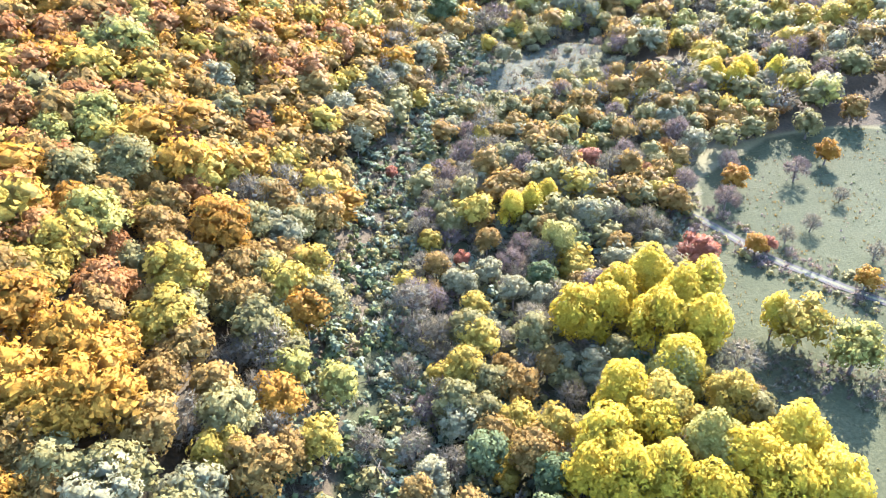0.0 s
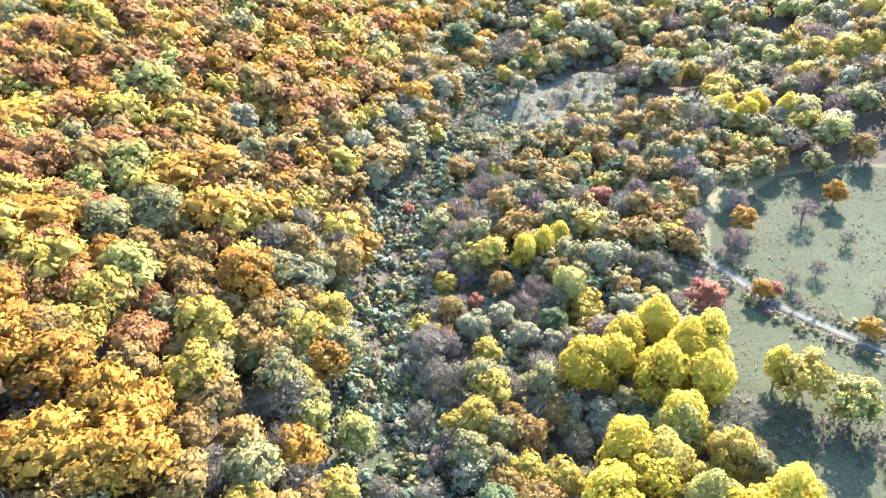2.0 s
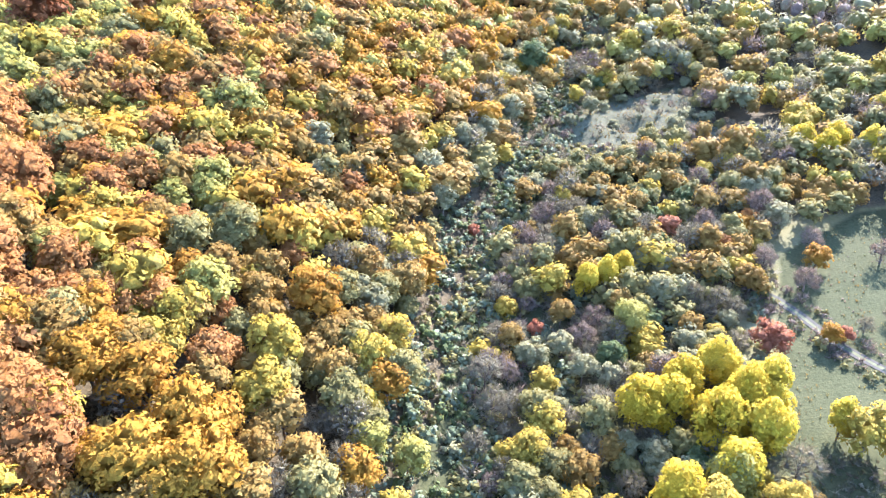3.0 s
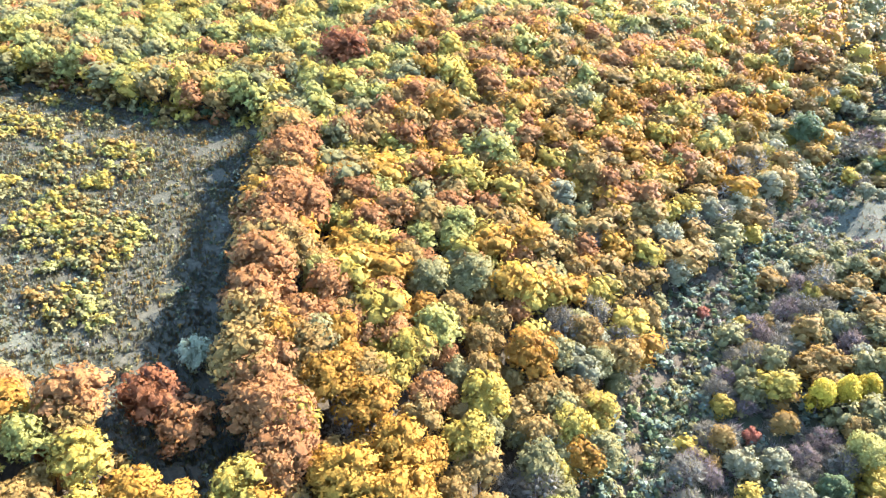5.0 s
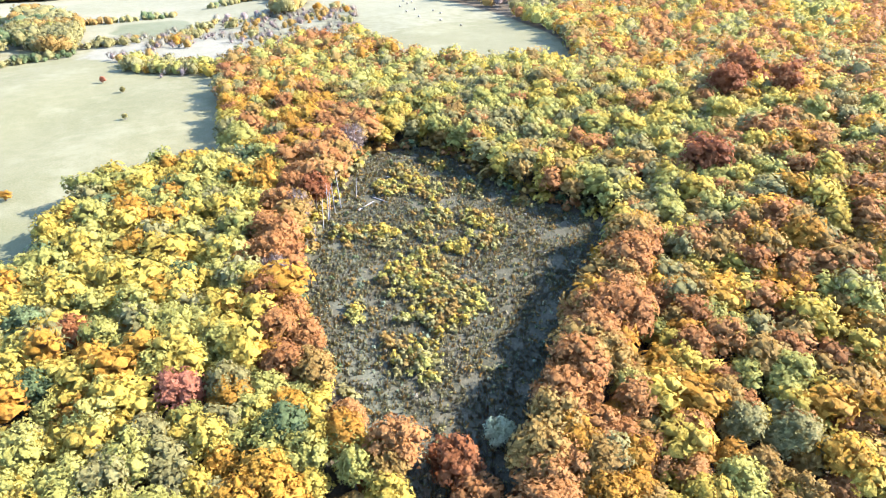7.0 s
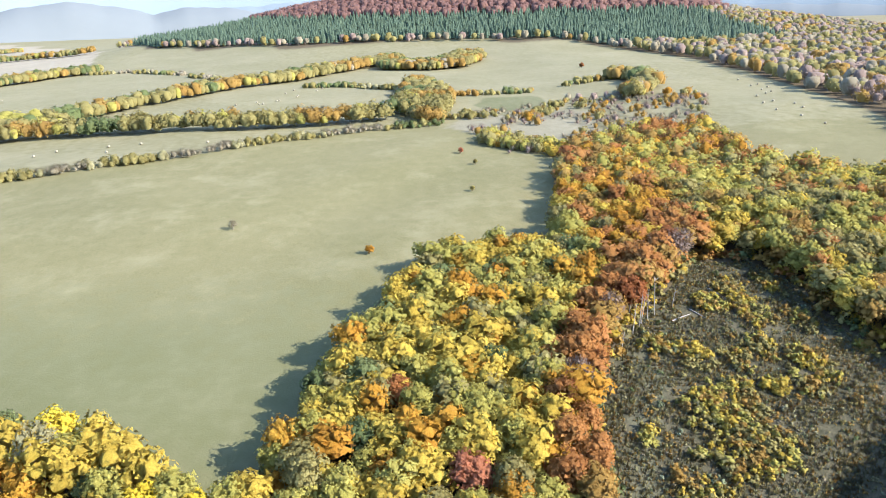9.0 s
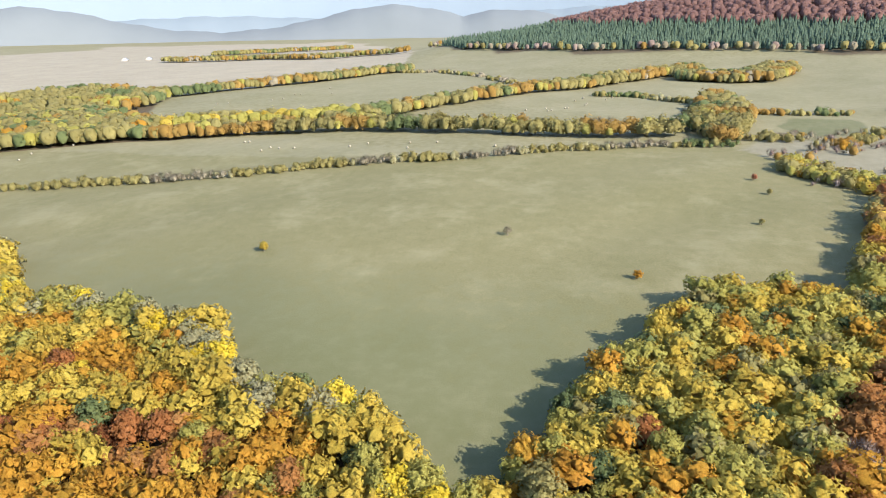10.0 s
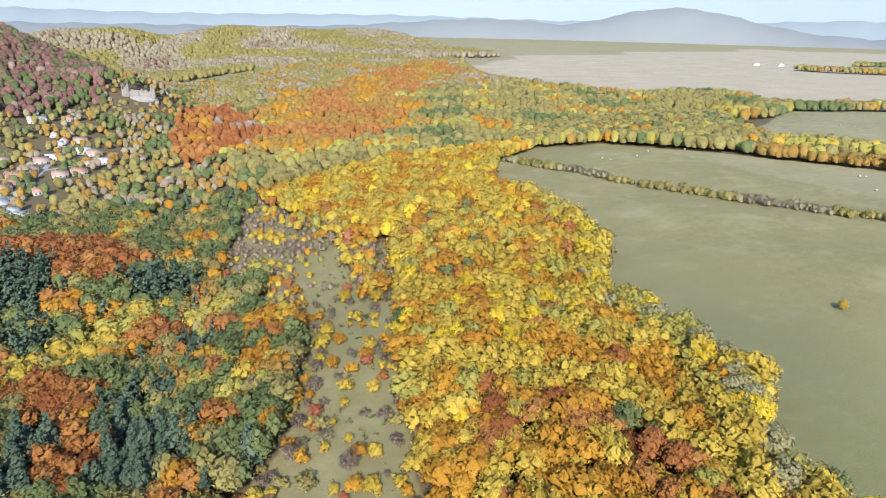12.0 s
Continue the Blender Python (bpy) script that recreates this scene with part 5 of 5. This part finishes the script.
ribbon("village_road", [(112, -610), (98, -690), (78, -770), (60, -850), (52, -900), (80, -980)], 5.0, [TARMAC], 0.25, "grey village street between houses")
ribbon("village_lane", [(78, -770), (40, -790), (10, -800)], 3.5, [TARMAC], 0.25, "narrow grey village lane")
ribbon("field_path", [(-12, -556), (-40, -590), (-70, -610), (-110, -640)], 1.6, [RUT], 0.2, "pale path across a small meadow")


# ---- pale bare stems and felled wood at the edge of the clearing ----
def stem(x, y, high, lean_x, lean_y, seed):
    r = np.random.default_rng(seed)
    top = np.array([lean_x, lean_y, high])
    pieces = [limb((0, 0, -0.6), top * 0.5, 0.17, 0.12, 7), limb(top * 0.5, top, 0.12, 0.05, 7)]
    for k in range(5):
        p = top * r.uniform(0.5, 0.95)
        pieces.append(limb(p, p + np.array([r.uniform(-1.6, 1.6), r.uniform(-1.6, 1.6), r.uniform(0.6, 2.0)]), 0.07, 0.02, 4))
    thing = new("bare_stem_tree", mesh_of("bare_stem_tree", *joined(pieces), [PALE_BARK]))
    tagged(thing, "tall pale leafless tree stem at the clearing edge", "tree", group="bare stems")
    thing.location = (x, y, float(land(x, y)))


for k, (a, b, high, lx, ly) in enumerate([(-173, 64, 5, 0.9, 0.2), (-181, 70, 9, -0.8, 0.9), (-184, 73, 12, 0.5, 0.3), (-185.5, 74, 10, 1.9, 0.2), (-190, 80, 13, 0.2, -0.9),
                                          (-194, 87, 8, 1.4, 0.4), (-188, 77, 11, 2.6, -1.4), (-178, 150, 12, 0.3, -0.6), (-160, 150, 10, -0.2, -0.4)]):
    stem(a, b, high, lx, ly, k)


def fallen(x, y, length, turn, seed):
    r = np.random.default_rng(seed)
    end = np.array([math.cos(turn) * length, math.sin(turn) * length, 0.0])
    p = [limb((0, 0, 0.16), end * 0.6 + (0, 0, 0.2), 0.22, 0.17, 7), limb(end * 0.6 + (0, 0, 0.2), end + (0, 0, 0.12), 0.17, 0.08, 7)]
    thing = new("fallen_log", mesh_of("fallen_log", *joined(p), [PALE_BARK]))
    a, b = x, y
    thing.location = (a, b, float(land(a, b)))
    slope = math.atan2(float(land(a + end[0], b + end[1])) - float(land(a, b)), length)
    thing.rotation_euler = Euler((math.sin(turn) * slope, -math.cos(turn) * slope, 0))
    tagged(thing, "pale fallen tree trunk lying in scrub", "log", group="fallen logs")


for k, (a, b, l, t) in enumerate([(-176, 70, 7, 0.6), (-180, 76, 9, 0.1), (-186, 84, 8, 2.0), (-172, 72, 6, 1.2), (-192, 92, 8, 0.4), (-84, 74, 6, 2.2), (-86, 77, 7, 1.7), (-82, 71, 5, 2.8), (-205, 104, 9, 0.3), (-210, 112, 8, 1.0)]):
    fallen(a, b, l, t, k)


# ---- the village, the ruin and farm buildings ----
RENDER_WALL = [plain("white_render", (0.30, 0.285, 0.25), (0.40, 0.38, 0.335), 0.9, 0.9, 0.01), plain("cream_render", (0.36, 0.32, 0.25), (0.46, 0.42, 0.34), 0.9, 0.9, 0.01)]
TILE = [plain("red_roof_tiles", (0.22, 0.12, 0.085), (0.33, 0.19, 0.14), 1.2, 0.85, 0.05), plain("brown_roof_tiles", (0.20, 0.13, 0.10), (0.32, 0.23, 0.18), 1.2, 0.85, 0.05),
        plain("grey_roof_sheets", (0.36, 0.35, 0.34), (0.52, 0.51, 0.50), 1.2, 0.7, 0.05)]
PANE, _nodes, _links = node_material("dark_window_glass")
_nodes["Principled BSDF"].inputs["Base Color"].default_value = (0.03, 0.035, 0.04, 1)
_nodes["Principled BSDF"].inputs["Roughness"].default_value = 0.12
WOOD = plain("brown_door_wood", (0.10, 0.06, 0.035), (0.18, 0.11, 0.07), 3.0, 0.7, 0.01)


def box_arrays(x0, x1, y0, y1, z0, z1):
    v = np.array([(x, y, z) for z in (z0, z1) for y in (y0, y1) for x in (x0, x1)], float)
    f = np.array([(0, 2, 3, 1), (4, 5, 7, 6), (0, 1, 5, 4), (2, 6, 7, 3), (0, 4, 6, 2), (1, 3, 7, 5)])
    return v, f


def box_mesh(name, m, *bounds):
    return mesh_of(name, *box_arrays(*bounds), [m])


HOUSE = {}


def house(x, y, turn, long, wide, tall, wall, tile):
    """A village house: walls with gables, a pitched roof with eaves, a chimney, windows and a door."""
    m = Matrix.LocRotScale((x, y, float(land(x, y)) - 0.4), Euler((0, 0, turn)), None)
    key = (long, wide, tall, wall, tile)
    if key in HOUSE:
        copy_thing(HOUSE[key], m)
        return
    words = (("white", "cream")[wall], ("red tiled", "brown tiled", "grey sheet")[tile])
    thing = tagged(new("house"), f"{words[0]} rendered village house with a {words[1]} roof", "house", group="village houses")
    a, b, up = long / 2, wide / 2, wide * 0.42
    v, f = box_arrays(-a, a, -b, b, 0, tall)
    v = np.concatenate([v, [(-a, 0, tall + up), (a, 0, tall + up)]])
    tri = np.concatenate([np.concatenate([f[:, [0, 1, 2]], f[:, [0, 2, 3]]]), [(4, 8, 6), (5, 7, 9)]])
    part("wall", mesh_of("wall", v, tri, [RENDER_WALL[wall]]), thing)
    e = 0.5
    drop = e * up / b
    rv, rf = [], []
    for s in (-1, 1):
        base = len(rv)
        for t in (0.0, 0.22):
            rv += [(-a - e, s * (b + e), tall - drop + t), (a + e, s * (b + e), tall - drop + t), (a + e, 0, tall + up + t), (-a - e, 0, tall + up + t)]
        rf += [[base + q for q in r] for r in ((0, 1, 2, 3), (4, 5, 6, 7), (0, 1, 5, 4), (3, 0, 4, 7), (1, 2, 6, 5), (2, 3, 7, 6))]
    roof = part("roof", mesh_of("roof", np.array(rv), np.array(rf), [TILE[tile]]), thing)
    part("chimney", box_mesh("chimney", TILE[1], a * 0.4, a * 0.4 + 0.6, 0.5, 1.1, tall + up * 0.4, tall + up + 1.0), roof)
    for s in (-1, 1):
        for k in range(3):
            c = -a + long * (k + 0.5) / 3
            if s == -1 and k == 1:
                part("door", box_mesh("door", WOOD, c - 0.5, c + 0.5, s * b - 0.06, s * b + 0.06, 0.4, 2.5), thing)
            else:
                part("window", box_mesh("window", PANE, c - 0.6, c + 0.6, s * b - 0.05, s * b + 0.05, 1.3, 2.6), thing)
        part("window", box_mesh("window", PANE, s * a - 0.05, s * a + 0.05, -0.6, 0.6, 1.3, 2.6), thing)
    thing.matrix_basis = m
    HOUSE[key] = thing


for k, (a, b, turn, size, wall, tile) in enumerate([
        (99, -958, 0.3, 1, 0, 2), (92, -935, 0.2, 2, 0, 2), (36, -935, 0.1, 0, 0, 1), (43, -836, 0.2, 1, 0, 2), (33, -830, 0.3, 1, 0, 1), (63, -874, 1.2, 0, 0, 0), (68, -858, 0.4, 0, 1, 2), (47, -880, 0.0, 1, 1, 1),
        (73, -892, 1.3, 0, 0, 1), (70, -803, 0.3, 1, 0, 2), (88, -765, 0.2, 1, 0, 1), (96, -740, 0.3, 2, 1, 0), (100, -720, 0.4, 1, 0, 0), (104, -702, 0.2, 1, 1, 0), (112, -683, 0.3, 1, 0, 2), (104, -650, 0.5, 2, 0, 2),
        (92, -628, 0.4, 1, 0, 2), (24, -795, 0.1, 1, 0, 2), (38, -787, 0.1, 0, 0, 1), (-9, -816, 0.2, 1, 1, 0), (-4, -548, 0.4, 0, 0, 1), (62, -748, 0.2, 1, 0, 1), (46, -756, 0.3, 1, 1, 0), (80, -793, 0.2, 1, 0, 1),
        (86, -608, 0.2, 2, 0, 2), (114, -793, 0.1, 1, 1, 1), (57, -900, 1.3, 0, 1, 0), (120, -730, 0.3, 1, 0, 1), (118, -655, 0.3, 1, 1, 2), (76, -690, 0.4, 0, 0, 0), (130, -640, 0.2, 1, 0, 0), (60, -962, 0.6, 0, 0, 0)]):
    long, wide, tall = ((10, 8, 3.6), (14, 9, 3.8), (19, 10, 4.4))[size]
    house(a, b, turn, long, wide, tall, wall, tile)
for a, b, turn in ((-1480, -1330, 0.5), (-1520, -1290, 0.5)):
    house(a, b, turn, 26, 11, 4, 1, 2)

STONE = plain("pale_ruin_stone", (0.122, 0.112, 0.094), (0.202, 0.184, 0.158), 0.5, 0.95, 0.15)
ROCK = plain("grey_rock", (0.15, 0.14, 0.12), (0.27, 0.25, 0.22), 0.12, 0.95, 0.8)


def ruined_wall(p, q, tall, thick, seed):
    """A stretch of masonry with a broken top."""
    r = np.random.default_rng(seed)
    p, q = np.array(p, float), np.array(q, float)
    n = 9
    t = np.linspace(0, 1, n)
    c = p + (q - p) * t[:, None]
    side = np.array([-(q - p)[1], (q - p)[0]]) / np.linalg.norm(q - p) * thick / 2
    h = tall * (0.85 + 0.18 * r.uniform(-1, 1, n) + 0.12 * np.sin(t * 9 + seed))
    v = np.concatenate([np.column_stack([c + s * side, z]) for s in (-1, 1) for z in (np.full(n, -3.0), h)])
    f = []
    for i in range(n - 1):
        f += [(i, i + 1, n + i + 1, n + i), (2 * n + i, 3 * n + i, 3 * n + i + 1, 2 * n + i + 1), (n + i, n + i + 1, 3 * n + i + 1, 3 * n + i)]
    f += [(0, n, 3 * n, 2 * n), (n - 1, 3 * n - 1, 4 * n - 1, 2 * n - 1)]
    return v, np.array(f)


ruin = tagged(new("castle_ruin"), "pale stone castle ruin with broken walls on a wooded knoll", "castle")
ruin_z = float(land(-20, -1056))
part("tower", mesh_of("tower", *joined([ruined_wall((12, -5), (22, -5), 19, 1.6, 1), ruined_wall((22, -5), (22, 5), 19, 1.6, 2), ruined_wall((22, 5), (12, 5), 17, 1.6, 3), ruined_wall((12, 5), (12, -5), 19, 1.6, 4)]), [STONE]), ruin)
for k, (p, q, tall) in enumerate([((12, 4), (-4, 7), 11), ((-4, 7), (-24, 6), 10), ((-24, 6), (-28, -6), 13), ((-28, -6), (-10, -12), 9), ((-10, -12), (12, -6), 10), ((-6, 6), (-8, -10), 8)]):
    part("wall", mesh_of("wall", *ruined_wall(p, q, tall, 1.5, 10 + k), [STONE]), ruin)
part("turret", mesh_of("turret", *joined([ruined_wall((-29, 2), (-24, 2), 16, 1.2, 31), ruined_wall((-24, 2), (-24, 8), 16, 1.2, 32), ruined_wall((-24, 8), (-29, 8), 15, 1.2, 33), ruined_wall((-29, 8), (-29, 2), 16, 1.2, 34)]), [STONE]), ruin)
rock_v, rock_f = BALL[2]
part("rock", mesh_of("rock", rock_v * np.array([30, 16, 9]) * (1 + 0.12 * np.sin(rock_v[:, :1] * 7 + rock_v[:, 1:2] * 9)) + np.array([-4, 0, -7]), rock_f, [ROCK]), ruin)
ruin.location = (-20, -1056, ruin_z + 1.5)
ruin.scale = (0.8, 0.8, 0.85)

# ---- bales on the fields ----
HAY = plain("weathered_hay", (0.20, 0.17, 0.11), (0.34, 0.30, 0.21), 2.0, 0.95, 0.05)
bale_v, bale_f = limb((-0.65, 0, 0), (0.65, 0, 0), 0.75, 0.75, 12)
k = len(bale_v)
bale_v = np.concatenate([bale_v, [(-0.72, 0, 0), (0.72, 0, 0)]])
ring = np.arange(12)
bale_f = np.concatenate([bale_f, np.stack([(ring + 1) % 12, ring, np.full(12, k)], 1), np.stack([ring + 12, (ring + 1) % 12 + 12, np.full(12, k + 1)], 1)])
bale_me = mesh_of("hay_bale", bale_v, bale_f, [HAY])
BALE_FIELDS = [((-420, 262), (-640, 352), 16), ((-445, -330), (-470, -120), 12), ((-350, -440), (-430, -470), 5), ((-600, -140), (-740, -60), 14), ((-650, -480), (-830, -400), 8)]
for (ax, ay), (bx, by), n in BALE_FIELDS:
    for j in range(n):
        t = (j + rng.uniform(0.1, 0.9)) / n
        a, b = ax + (bx - ax) * t + rng.uniform(-22, 22), ay + (by - ay) * t + rng.uniform(-22, 22)
        ob = tagged(new("hay_bale", bale_me), "round weathered hay bale lying on pasture", "hay bale", group="hay bales")
        ob.matrix_basis = Matrix.LocRotScale((a, b, float(land(a, b)) + 0.7), Euler((0, 0, rng.uniform(0, 6.28))), None)
